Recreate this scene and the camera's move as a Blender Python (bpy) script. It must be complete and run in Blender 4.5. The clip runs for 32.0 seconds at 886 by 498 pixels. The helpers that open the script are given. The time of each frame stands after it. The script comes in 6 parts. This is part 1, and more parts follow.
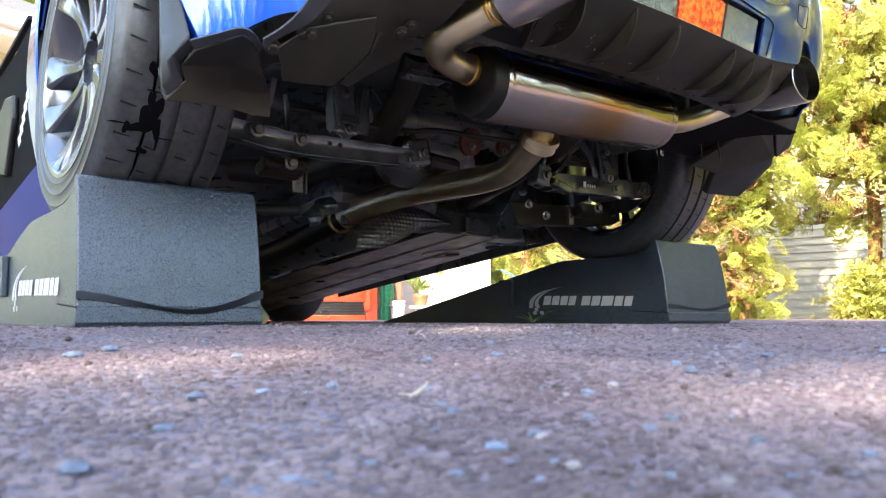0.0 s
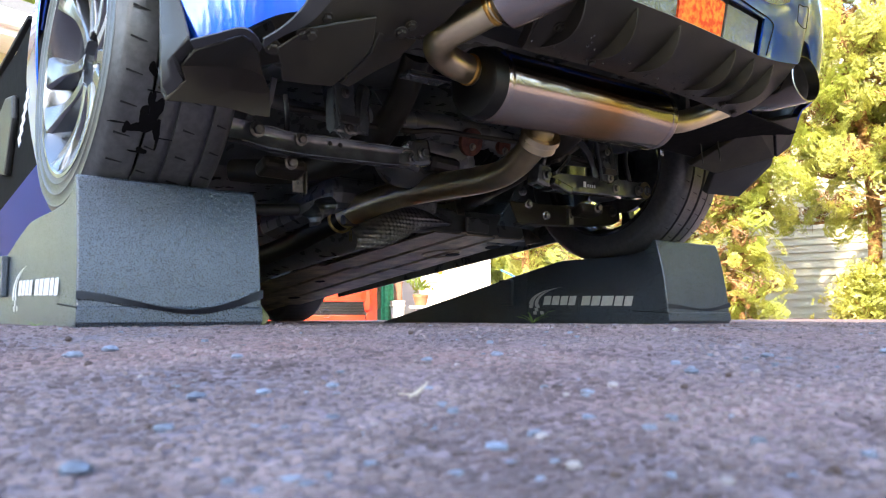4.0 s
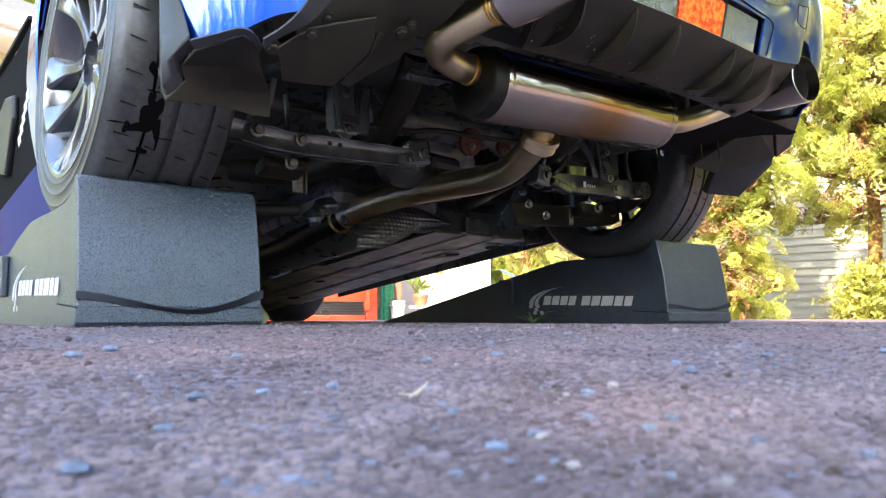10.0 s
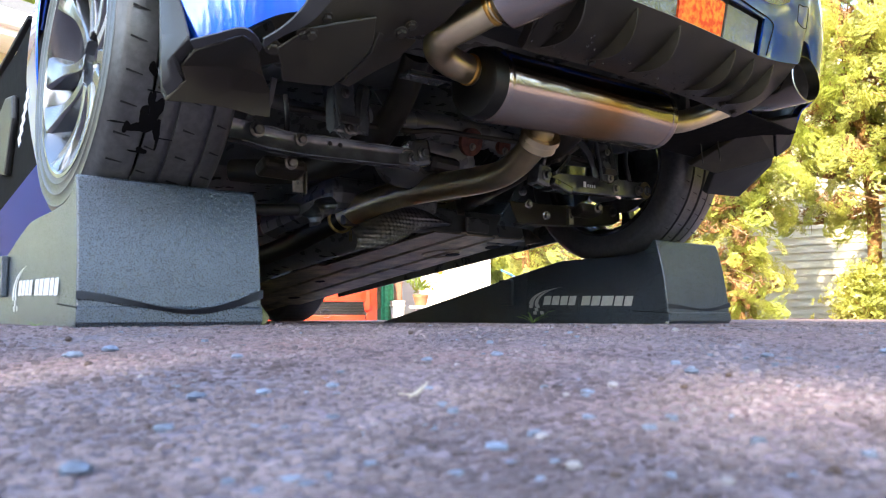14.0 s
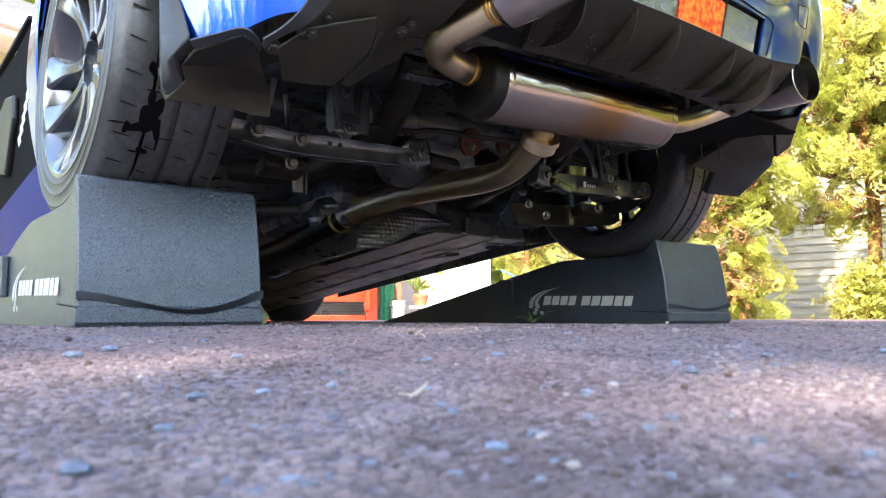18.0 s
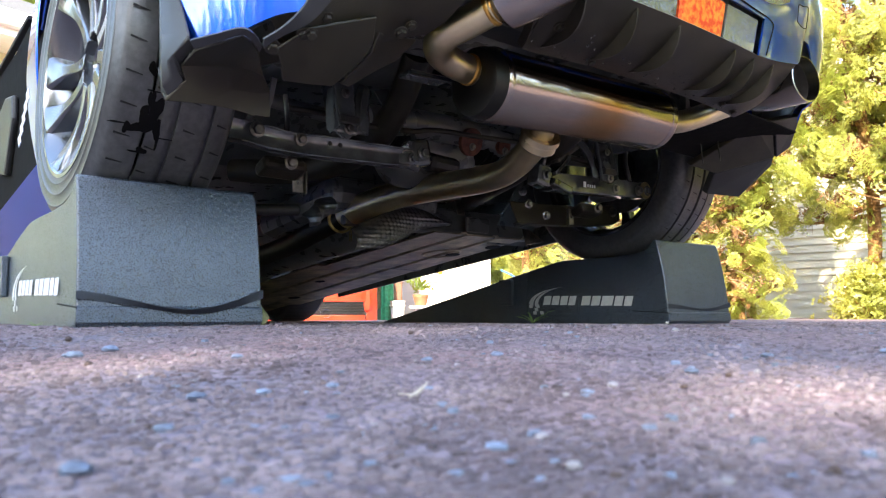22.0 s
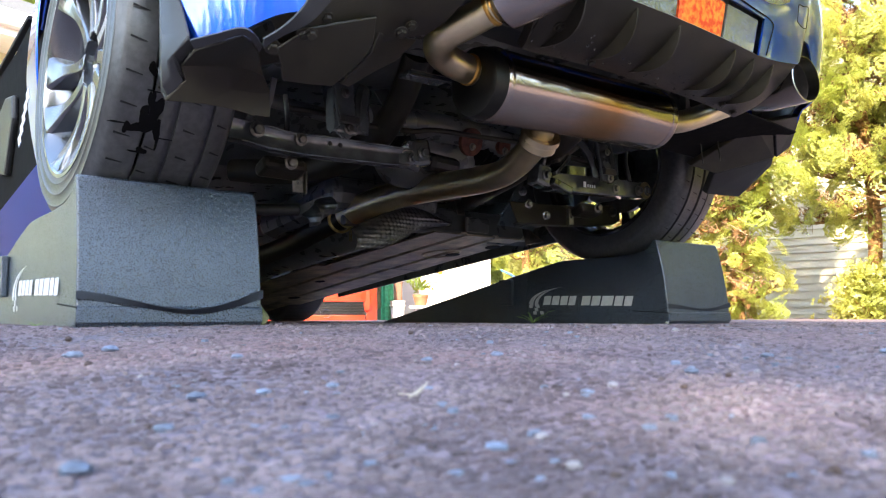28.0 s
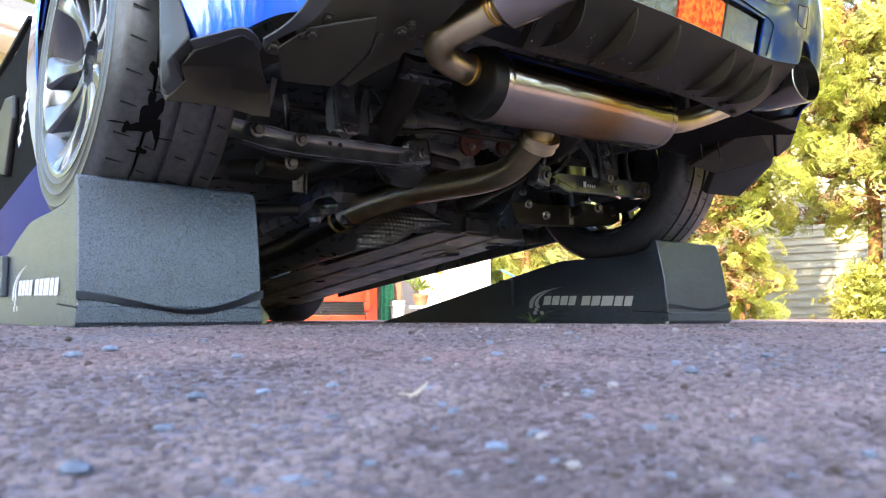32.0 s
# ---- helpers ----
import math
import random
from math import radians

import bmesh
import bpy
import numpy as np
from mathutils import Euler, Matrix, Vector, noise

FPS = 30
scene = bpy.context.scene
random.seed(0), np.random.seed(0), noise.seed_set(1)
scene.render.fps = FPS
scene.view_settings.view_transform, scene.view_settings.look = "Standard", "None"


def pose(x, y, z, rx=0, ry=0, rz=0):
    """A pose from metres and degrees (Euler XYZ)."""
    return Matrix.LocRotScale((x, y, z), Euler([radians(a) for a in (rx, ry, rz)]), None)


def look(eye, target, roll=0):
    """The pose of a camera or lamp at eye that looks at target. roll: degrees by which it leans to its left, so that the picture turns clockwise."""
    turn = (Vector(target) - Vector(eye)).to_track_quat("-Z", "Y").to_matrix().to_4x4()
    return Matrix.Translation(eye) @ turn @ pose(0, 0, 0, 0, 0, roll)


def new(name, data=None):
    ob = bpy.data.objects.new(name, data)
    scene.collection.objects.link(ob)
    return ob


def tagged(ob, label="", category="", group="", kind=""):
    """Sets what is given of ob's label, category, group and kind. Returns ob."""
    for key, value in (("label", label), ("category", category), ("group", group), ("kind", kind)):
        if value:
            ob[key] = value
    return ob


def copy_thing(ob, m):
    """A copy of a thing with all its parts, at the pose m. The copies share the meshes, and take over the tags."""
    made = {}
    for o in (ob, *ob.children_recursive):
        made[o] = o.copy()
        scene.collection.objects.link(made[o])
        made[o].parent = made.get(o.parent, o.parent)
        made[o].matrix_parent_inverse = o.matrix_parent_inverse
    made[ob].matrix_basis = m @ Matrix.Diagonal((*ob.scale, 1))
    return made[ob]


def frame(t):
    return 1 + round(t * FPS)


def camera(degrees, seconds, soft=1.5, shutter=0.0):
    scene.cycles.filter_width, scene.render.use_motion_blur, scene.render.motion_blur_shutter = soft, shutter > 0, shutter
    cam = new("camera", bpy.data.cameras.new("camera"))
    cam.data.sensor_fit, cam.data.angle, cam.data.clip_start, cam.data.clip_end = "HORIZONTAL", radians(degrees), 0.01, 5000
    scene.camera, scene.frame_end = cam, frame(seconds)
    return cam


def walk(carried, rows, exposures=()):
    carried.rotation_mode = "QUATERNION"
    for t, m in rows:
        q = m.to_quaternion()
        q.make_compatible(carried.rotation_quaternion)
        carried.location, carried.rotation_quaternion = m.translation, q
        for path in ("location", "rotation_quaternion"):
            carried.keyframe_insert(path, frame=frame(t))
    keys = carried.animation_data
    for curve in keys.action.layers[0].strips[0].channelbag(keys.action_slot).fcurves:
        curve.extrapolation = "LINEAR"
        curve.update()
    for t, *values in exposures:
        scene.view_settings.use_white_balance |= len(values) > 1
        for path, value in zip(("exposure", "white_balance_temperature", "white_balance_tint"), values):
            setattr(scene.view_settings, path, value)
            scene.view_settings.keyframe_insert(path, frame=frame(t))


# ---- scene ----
EXPOSURE = 3.36
# ---- camera ----
EYE = (-1.2165, -1.4601, 0.0138)
cam = camera(62.15, 32.0, soft=1.1)
STAND = look(EYE, (0.6976, 0.8333, 0.2903), -0.15)
walk(cam, [(0, STAND), (32.0, STAND)], exposures=[(0, EXPOSURE, 6950, 9), (32.0, EXPOSURE, 6950, 9)])
cam.data.dof.use_dof = True
cam.data.dof.focus_distance = 2.3
cam.data.dof.aperture_fstop = 12.0

# ---- light ----
SUN_AZ, SUN_EL = radians(234), radians(38)
world = bpy.data.worlds.new("sky")
scene.world = world
world.use_nodes = True
wn = world.node_tree.nodes
sky = wn.new("ShaderNodeTexSky")
sky.sky_type = "NISHITA"
sky.sun_disc = False
sky.sun_elevation, sky.sun_rotation = SUN_EL, SUN_AZ
wn["Background"].inputs["Strength"].default_value = 0.15
world.node_tree.links.new(sky.outputs[0], wn["Background"].inputs["Color"])
to_sun = Vector((math.sin(SUN_AZ) * math.cos(SUN_EL), math.cos(SUN_AZ) * math.cos(SUN_EL), math.sin(SUN_EL)))
sun = new("sun", bpy.data.lights.new("sun", "SUN"))
sun.data.energy, sun.data.angle, sun.data.color = 2.35, radians(0.9), (1.0, 0.88, 0.70)
sun.matrix_world = look(to_sun * 40, (0, 0, 0))


# ---- materials ----
def material(name, color, rough=0.5, metal=0.0, var=0.0, scale=20.0, color2=None, bump=0.0, bump_scale=200.0,
             coat=0.0, trans=0.0, spec=0.5, island=0.0, detail=4.0, rvar=0.0, emit=0.0, coat_ior=1.5, coat_rough=0.03, wear=0.0, wear_scale=7.0):
    m = bpy.data.materials.new(name)
    m.use_nodes = True
    nt = m.node_tree
    b = nt.nodes["Principled BSDF"]
    b.inputs["Roughness"].default_value = rough
    b.inputs["Metallic"].default_value = metal
    b.inputs["Coat Weight"].default_value = coat
    b.inputs["Coat Roughness"].default_value = coat_rough
    b.inputs["Coat IOR"].default_value = coat_ior
    b.inputs["Transmission Weight"].default_value = trans
    b.inputs["Specular IOR Level"].default_value = spec
    b.inputs["Base Color"].default_value = (*color, 1)
    tc = nt.nodes.new("ShaderNodeTexCoord")
    if var > 0 or island > 0 or color2:
        n1 = nt.nodes.new("ShaderNodeTexNoise")
        n1.inputs["Scale"].default_value, n1.inputs["Detail"].default_value = scale, detail
        nt.links.new(tc.outputs["Object"], n1.inputs["Vector"])
        ramp = nt.nodes.new("ShaderNodeValToRGB")
        c2 = color2 or tuple(c * (1 - var) for c in color)
        ramp.color_ramp.elements[0].position, ramp.color_ramp.elements[1].position = 0.38, 0.62
        ramp.color_ramp.elements[0].color = (*c2, 1)
        ramp.color_ramp.elements[1].color = (*color, 1)
        nt.links.new(n1.outputs["Fac"], ramp.inputs[0])
        out = ramp.outputs[0]
        if island > 0:
            g = nt.nodes.new("ShaderNodeNewGeometry")
            mr = nt.nodes.new("ShaderNodeMapRange")
            mr.inputs["To Min"].default_value, mr.inputs["To Max"].default_value = 1 - island, 1 + island
            nt.links.new(g.outputs["Random Per Island"], mr.inputs["Value"])
            mx = nt.nodes.new("ShaderNodeVectorMath")
            mx.operation = "SCALE"
            nt.links.new(out, mx.inputs[0])
            nt.links.new(mr.outputs[0], mx.inputs["Scale"])
            out = mx.outputs[0]
        if wear > 0:
            n3 = nt.nodes.new("ShaderNodeTexNoise")
            n3.inputs["Scale"].default_value, n3.inputs["Detail"].default_value, n3.inputs["Distortion"].default_value = wear_scale, 6, 0.6
            nt.links.new(tc.outputs["Object"], n3.inputs["Vector"])
            wr = nt.nodes.new("ShaderNodeMapRange")
            wr.inputs["From Min"].default_value, wr.inputs["From Max"].default_value = 0.3, 0.7
            wr.inputs["To Min"].default_value, wr.inputs["To Max"].default_value = 1 - wear, 1 + wear
            nt.links.new(n3.outputs["Fac"], wr.inputs["Value"])
            mw = nt.nodes.new("ShaderNodeVectorMath")
            mw.operation = "SCALE"
            nt.links.new(out, mw.inputs[0])
            nt.links.new(wr.outputs[0], mw.inputs["Scale"])
            out = mw.outputs[0]
        nt.links.new(out, b.inputs["Base Color"])
        if rvar > 0:
            rr = nt.nodes.new("ShaderNodeMapRange")
            rr.inputs["To Min"].default_value, rr.inputs["To Max"].default_value = rough - rvar, rough + rvar
            nt.links.new(n1.outputs["Fac"], rr.inputs["Value"])
            nt.links.new(rr.outputs[0], b.inputs["Roughness"])
    if bump > 0:
        n2 = nt.nodes.new("ShaderNodeTexNoise")
        n2.inputs["Scale"].default_value, n2.inputs["Detail"].default_value = bump_scale, 3
        nt.links.new(tc.outputs["Object"], n2.inputs["Vector"])
        bp = nt.nodes.new("ShaderNodeBump")
        bp.inputs["Strength"].default_value, bp.inputs["Distance"].default_value = bump, 1.0 / bump_scale
        nt.links.new(n2.outputs["Fac"], bp.inputs["Height"])
        nt.links.new(bp.outputs[0], b.inputs["Normal"])
    if emit > 0:
        b.inputs["Emission Color"].default_value = (*color, 1)
        b.inputs["Emission Strength"].default_value = emit
    return m


PAINT = material("blue_metallic_paint", (0.001, 0.105, 0.80), 0.30, 0.9, 0.06, 3, coat=1.0, coat_ior=2.3, coat_rough=0.05)
BLACK = material("black_plastic", (0.0330, 0.0285, 0.0190), 0.46, 0, 0.3, 14, bump=0.25, bump_scale=900, rvar=0.08, spec=0.34, wear=0.25, wear_scale=9)
GREYPL = material("grey_edge_plastic", (0.022, 0.0215, 0.021), 0.40, 0, 0.2, 14, bump=0.2, bump_scale=900, wear=0.2)
RIMPL = material("satin_grey_plastic", (0.030, 0.031, 0.034), 0.40, 0, 0.2, 14, bump=0.1, bump_scale=900, spec=0.5, wear=0.15)
UNDER = material("underbody_coating", (0.125, 0.132, 0.124), 0.28, 0, 0.14, 22, bump=0.15, bump_scale=260, rvar=0.03, wear=0.3, wear_scale=7, spec=0.8)
TRAY = material("undertray_plastic", (0.50, 0.445, 0.33), 0.36, 0, 0.5, 7, bump=0.35, bump_scale=120, rvar=0.1, spec=0.8, wear=0.4, wear_scale=14)
ARM = material("black_painted_steel", (0.125, 0.136, 0.132), 0.20, 0.35, 0.35, 25, bump=0.12, bump_scale=300, rvar=0.08, coat=1.0, wear=0.4, wear_scale=12)
BOLT = material("zinc_bolt", (0.22, 0.21, 0.19), 0.35, 1.0, 0.35, 80)
GOLD = material("passivated_zinc", (0.34, 0.28, 0.12), 0.38, 0.9, 0.4, 60)
RUST = material("rusted_rubber_disc", (0.14, 0.045, 0.025), 0.7, 0.1, 0.5, 60)
STEEL = material("brushed_stainless", (0.40, 0.355, 0.33), 0.24, 1.0, 0.12, 10, rvar=0.05, wear=0.10, wear_scale=16, bump=0.03, bump_scale=60)
PIPE = material("heat_tinted_stainless", (0.74, 0.65, 0.41), 0.31, 1.0, 0, 5, color2=(0.56, 0.45, 0.27), rvar=0.02, wear=0.18, wear_scale=10)
BAND = material("golden_heat_tint", (0.70, 0.40, 0.10), 0.34, 1.0, 0.25, 12, rvar=0.05, wear=0.3, wear_scale=15)


def can_steel():
    """Brushed stainless with a soft straw and brown heat tint across the middle of the can."""
    m = material("heat_stained_can", (0.45, 0.395, 0.33), 0.17, 1.0, 0.12, 10, rvar=0.04)
    nt = m.node_tree
    b = nt.nodes["Principled BSDF"]
    tc = nt.nodes.new("ShaderNodeTexCoord")
    sp = nt.nodes.new("ShaderNodeSeparateXYZ")
    nt.links.new(tc.outputs["Object"], sp.inputs[0])
    wob = nt.nodes.new("ShaderNodeTexNoise")
    wob.inputs["Scale"].default_value = 14
    nt.links.new(tc.outputs["Object"], wob.inputs["Vector"])
    add = nt.nodes.new("ShaderNodeMath")
    add.operation = "MULTIPLY_ADD"
    add.inputs[1].default_value = 0.05
    nt.links.new(wob.outputs["Fac"], add.inputs[0])
    nt.links.new(sp.outputs["X"], add.inputs[2])
    mr = nt.nodes.new("ShaderNodeMapRange")
    mr.inputs["From Min"].default_value, mr.inputs["From Max"].default_value = -0.31, 0.21
    nt.links.new(add.outputs[0], mr.inputs["Value"])
    cr = nt.nodes.new("ShaderNodeValToRGB")
    el = cr.color_ramp.elements
    el[0].position, el[0].color = 0.0, (1, 0.97, 0.95, 1)
    el[1].position, el[1].color = 1.0, (0.95, 0.90, 0.84, 1)
    for p, c in ((0.36, (1, 0.95, 0.92, 1)), (0.47, (0.95, 0.68, 0.42, 1)), (0.60, (0.90, 0.58, 0.28, 1)), (0.68, (0.95, 0.84, 0.72, 1)), (0.74, (1.0, 0.95, 0.92, 1))):
        e = el.new(p)
        e.color = c
    nt.links.new(mr.outputs[0], cr.inputs[0])
    mul = nt.nodes.new("ShaderNodeMix")
    mul.data_type, mul.blend_type = "RGBA", "MULTIPLY"
    mul.inputs["Factor"].default_value = 1.0
    nt.links.new(b.inputs["Base Color"].links[0].from_socket, mul.inputs["A"])
    nt.links.new(cr.outputs[0], mul.inputs["B"])
    nt.links.new(mul.outputs["Result"], b.inputs["Base Color"])
    return m


CAN = can_steel()
DARKCAN = material("dark_can_end", (0.035, 0.035, 0.03), 0.4, 0.8, 0.3, 20)
CHROME = material("polished_tip", (0.50, 0.46, 0.42), 0.18, 1.0, 0.08, 12)
BORE = material("grey_sooted_steel", (0.16, 0.145, 0.13), 0.42, 0.9, 0.3, 30)
FOIL = material("embossed_heat_shield", (0.30, 0.31, 0.31), 0.36, 0.9, 0.3, 20)
RUBBER = material("tyre_rubber", (0.058, 0.060, 0.062), 0.34, 0, 0.35, 90, bump=0.22, bump_scale=500, rvar=0.08, spec=0.7, wear=0.3, wear_scale=11)
# near-black for the shade inside slits and holes, and for the window seals
SIPE = material("shade_slot_and_seal_black", (0.006, 0.006, 0.006), 0.8)
WET = material("wet_rubber", (0.0025, 0.0025, 0.0025), 0.35, spec=0.12)
RIM = material("silver_wheel_paint", (0.175, 0.185, 0.20), 0.22, 0.85, 0.12, 20, coat=0.3)
WELL = material("wheel_housing_felt", (0.010, 0.010, 0.010), 0.95, 0, 0.3, 40, spec=0.08)
RAMP = material("speckled_ramp_coating", (0.030, 0.054, 0.086), 0.30, 0, 0.8, 430, bump=0.6, bump_scale=520, rvar=0.18, spec=1.0, coat=0.3, coat_rough=0.3, wear=0.2, wear_scale=7)
WEB = material("nylon_webbing", (0.016, 0.021, 0.030), 0.55, 0, 0.3, 200, spec=0.45, bump=0.4, bump_scale=700)
PRINT = material("white_print", (0.72, 0.73, 0.72), 0.5, 0, 0.1, 60)
LENS_RED = material("red_lens", (0.75, 0.05, 0.015), 0.12, 0.1, 0.5, 90, color2=(0.9, 0.22, 0.03), bump=0.5, bump_scale=220, coat=1.0)
LENS_CLEAR = material("clear_lens", (0.24, 0.28, 0.28), 0.10, 0.6, 0.35, 120, bump=0.5, bump_scale=260, coat=1.0)
GLASS = material("dark_tinted_glass", (0.008, 0.009, 0.010), 0.05, 0, spec=0.6)
ASPH_STONE = material("asphalt_stone", (0.182, 0.146, 0.153), 0.85, 0, 0, 9, color2=(0.090, 0.068, 0.073), island=0.42, bump=0.4, bump_scale=400)
BLUE_STONE = material("blue_grey_stone", (0.14, 0.175, 0.235), 0.6, 0, 0.35, 200, island=0.4)
WHITE_STONE = material("pale_stone", (0.25, 0.235, 0.235), 0.6, 0, 0.3, 60, island=0.2)
SIDING_W = material("white_siding", (0.42, 0.415, 0.40), 0.55, 0, 0.06, 4, bump=0.1, bump_scale=80)
SIDING_G = material("pale_grey_siding", (0.60, 0.56, 0.45), 0.6, 0, 0.10, 4, bump=0.1, bump_scale=80, wear=0.08, wear_scale=2)
SIDING_C = material("cream_siding", (0.58, 0.59, 0.38), 0.6, 0, 0.08, 4, bump=0.1, bump_scale=80)
ROOF = material("asphalt_shingle", (0.09, 0.085, 0.08), 0.9, 0, 0.4, 30)
LEAF = material("cypress_leaf", (0.39, 0.39, 0.112), 0.45, 0, 0, 2.2, color2=(0.165, 0.205, 0.034), island=0.55)
LEAF_D = material("broad_leaf", (0.06, 0.12, 0.02), 0.5, 0, 0, 3, color2=(0.04, 0.09, 0.015), island=0.4)
GRASS = material("weed_leaf", (0.24, 0.42, 0.12), 0.5, 0, 0.3, 60)
DEADLEAF = material("dead_brown_foliage", (0.34, 0.18, 0.08), 0.8, 0, 0.4, 6, island=0.4)
BARK = material("reddish_bark", (0.40, 0.21, 0.08), 0.9, 0, 0.55, 25, bump=1.0, bump_scale=70)
RED = material("red_car_paint", (0.80, 0.055, 0.022), 0.25, 0.1, 0.06, 3, coat=1.0)
MESHGREY = material("grey_mesh_plastic", (0.20, 0.19, 0.175), 0.5, 0, 0.4, 300)
STEELPLATE = material("bare_steel", (0.30, 0.27, 0.23), 0.4, 0.9, 0.4, 40, bump=0.2, bump_scale=300)
BLUECLIP = material("blue_clip", (0.15, 0.35, 0.45), 0.5)
DROP = material("water", (0.85, 0.87, 0.9), 0.04, trans=0.75)
BEAD = material("water_bead", (0.06, 0.06, 0.06), 0.06, 0.0, spec=1.0)
BROWN_CLOD = material("dry_dirt", (0.085, 0.060, 0.052), 0.95, 0, 0.4, 300)
TWIGS = material("pale_dry_twig", (0.36, 0.27, 0.17), 0.8, 0, 0.4, 40)
STRAW = material("dry_straw", (0.45, 0.40, 0.32), 0.7, 0, 0.3, 300)
DRYLEAF = material("yellowed_leaf", (0.17, 0.165, 0.05), 0.6, 0, 0.4, 120)
GREEN = material("green_canvas", (0.02, 0.22, 0.10), 0.7, 0, 0.35, 30)
BROWN = material("brown_wood", (0.20, 0.085, 0.05), 0.6, 0, 0.3, 20)
LAWN = material("dry_grass", (0.42, 0.33, 0.10), 0.9, 0, 0, 6, color2=(0.26, 0.24, 0.06), bump=1.0, bump_scale=60)
TERRA = material("terracotta", (0.32, 0.14, 0.07), 0.7, 0, 0.3, 20)
ORANGE = material("orange_plastic", (0.75, 0.25, 0.04), 0.5, 0, 0.15, 20)
WHITE = material("white_plastic", (0.8, 0.8, 0.78), 0.4, 0, 0.06, 20)
BLUEROPE = material("blue_rope", (0.04, 0.22, 0.75), 0.6, 0, 0.3, 60)
for leafy in (LEAF, LEAF_D):
    nt = leafy.node_tree
    pb = nt.nodes["Principled BSDF"]
    tl = nt.nodes.new("ShaderNodeBsdfTranslucent")
    tl.inputs["Color"].default_value = (0.87, 0.84, 0.21, 1)
    mxs = nt.nodes.new("ShaderNodeMixShader")
    mxs.inputs[0].default_value = 0.28
    nt.links.new(pb.outputs[0], mxs.inputs[1])
    nt.links.new(tl.outputs[0], mxs.inputs[2])
    nt.links.new(mxs.outputs[0], nt.nodes["Material Output"].inputs[0])


def asphalt():
    m = material("weathered_asphalt", (0.214, 0.174, 0.182), 0.85, 0, 0, 150, color2=(0.070, 0.055, 0.060), bump=1.0, bump_scale=230, detail=8)
    nt = m.node_tree
    b = nt.nodes["Principled BSDF"]
    big = nt.nodes.new("ShaderNodeTexNoise")
    big.inputs["Scale"].default_value, big.inputs["Detail"].default_value = 3.2, 5
    tc = nt.nodes.new("ShaderNodeTexCoord")
    nt.links.new(tc.outputs["Object"], big.inputs["Vector"])
    cr = nt.nodes.new("ShaderNodeValToRGB")
    cr.color_ramp.elements[0].position, cr.color_ramp.elements[1].position = 0.35, 0.7
    cr.color_ramp.elements[0].color, cr.color_ramp.elements[1].color = (0.84, 0.91, 1.05, 1), (1.26, 0.97, 0.90, 1)
    nt.links.new(big.outputs["Fac"], cr.inputs[0])
    mul = nt.nodes.new("ShaderNodeMix")
    mul.data_type, mul.blend_type = "RGBA", "MULTIPLY"
    mul.inputs["Factor"].default_value = 1.0
    nt.links.new(b.inputs["Base Color"].links[0].from_socket, mul.inputs["A"])
    nt.links.new(cr.outputs[0], mul.inputs["B"])
    nt.links.new(mul.outputs["Result"], b.inputs["Base Color"])
    return m


ASPHALT = asphalt()


# ---- building helpers ----
def part(name, bm, mat, parent, label="", smooth=False, bevel=0.0):
    """Links a bmesh as one mesh object under a thing; its coordinates are the world's."""
    me = bpy.data.meshes.new(name)
    bm.to_mesh(me)
    bm.free()
    me.materials.append(mat)
    if smooth:
        me.shade_smooth()
        me.set_sharp_from_angle(angle=radians(38))
    ob = new(name, me)
    if parent is not None:
        ob.parent = parent
        ob.matrix_parent_inverse = base_of(parent).inverted()
    if label:
        ob["label"] = label
    if bevel:
        md = ob.modifiers.new("bevel", "BEVEL")
        md.width, md.segments, md.limit_method, md.angle_limit = bevel, 2, "ANGLE", radians(35)
    return ob


def base_of(ob):
    m = ob.matrix_basis.copy()
    while ob.parent is not None:
        m = ob.parent.matrix_basis @ ob.matrix_parent_inverse @ m
        ob = ob.parent
    return m


def thing(name, at, label, category, group="", kind=""):
    ob = new(name)
    ob.location = at
    ob.empty_display_size = 0.1
    return tagged(ob, label, category, group, kind)


def box(bm, c, s, rot=(0, 0, 0), taper=1.0):
    m = pose(*c, *rot)
    vs = []
    for z in (-1, 1):
        k = taper if z > 0 else 1.0
        for x, y in ((-1, -1), (1, -1), (1, 1), (-1, 1)):
            vs.append(bm.verts.new(m @ Vector((x * s[0] / 2 * k, y * s[1] / 2 * k, z * s[2] / 2))))
    for f in ((3, 2, 1, 0), (4, 5, 6, 7), (0, 1, 5, 4), (1, 2, 6, 5), (2, 3, 7, 6), (3, 0, 4, 7)):
        bm.faces.new([vs[i] for i in f])
    return bm


def beam(bm, a, b, w, h, up=(0, 0, 1), w2=None, h2=None):
    """A bar of width w (across) and height h from a to b, tapering to w2, h2."""
    a, b = Vector(a), Vector(b)
    d = (b - a).normalized()
    side = d.cross(Vector(up)).normalized()
    u = side.cross(d)
    vs = []
    for p, ww, hh in ((a, w, h), (b, w2 or w, h2 or h)):
        for i, j in ((-1, -1), (1, -1), (1, 1), (-1, 1)):
            vs.append(bm.verts.new(p + side * (i * ww / 2) + u * (j * hh / 2)))
    for f in ((3, 2, 1, 0), (4, 5, 6, 7), (0, 1, 5, 4), (1, 2, 6, 5), (2, 3, 7, 6), (3, 0, 4, 7)):
        bm.faces.new([vs[i] for i in f])
    return bm


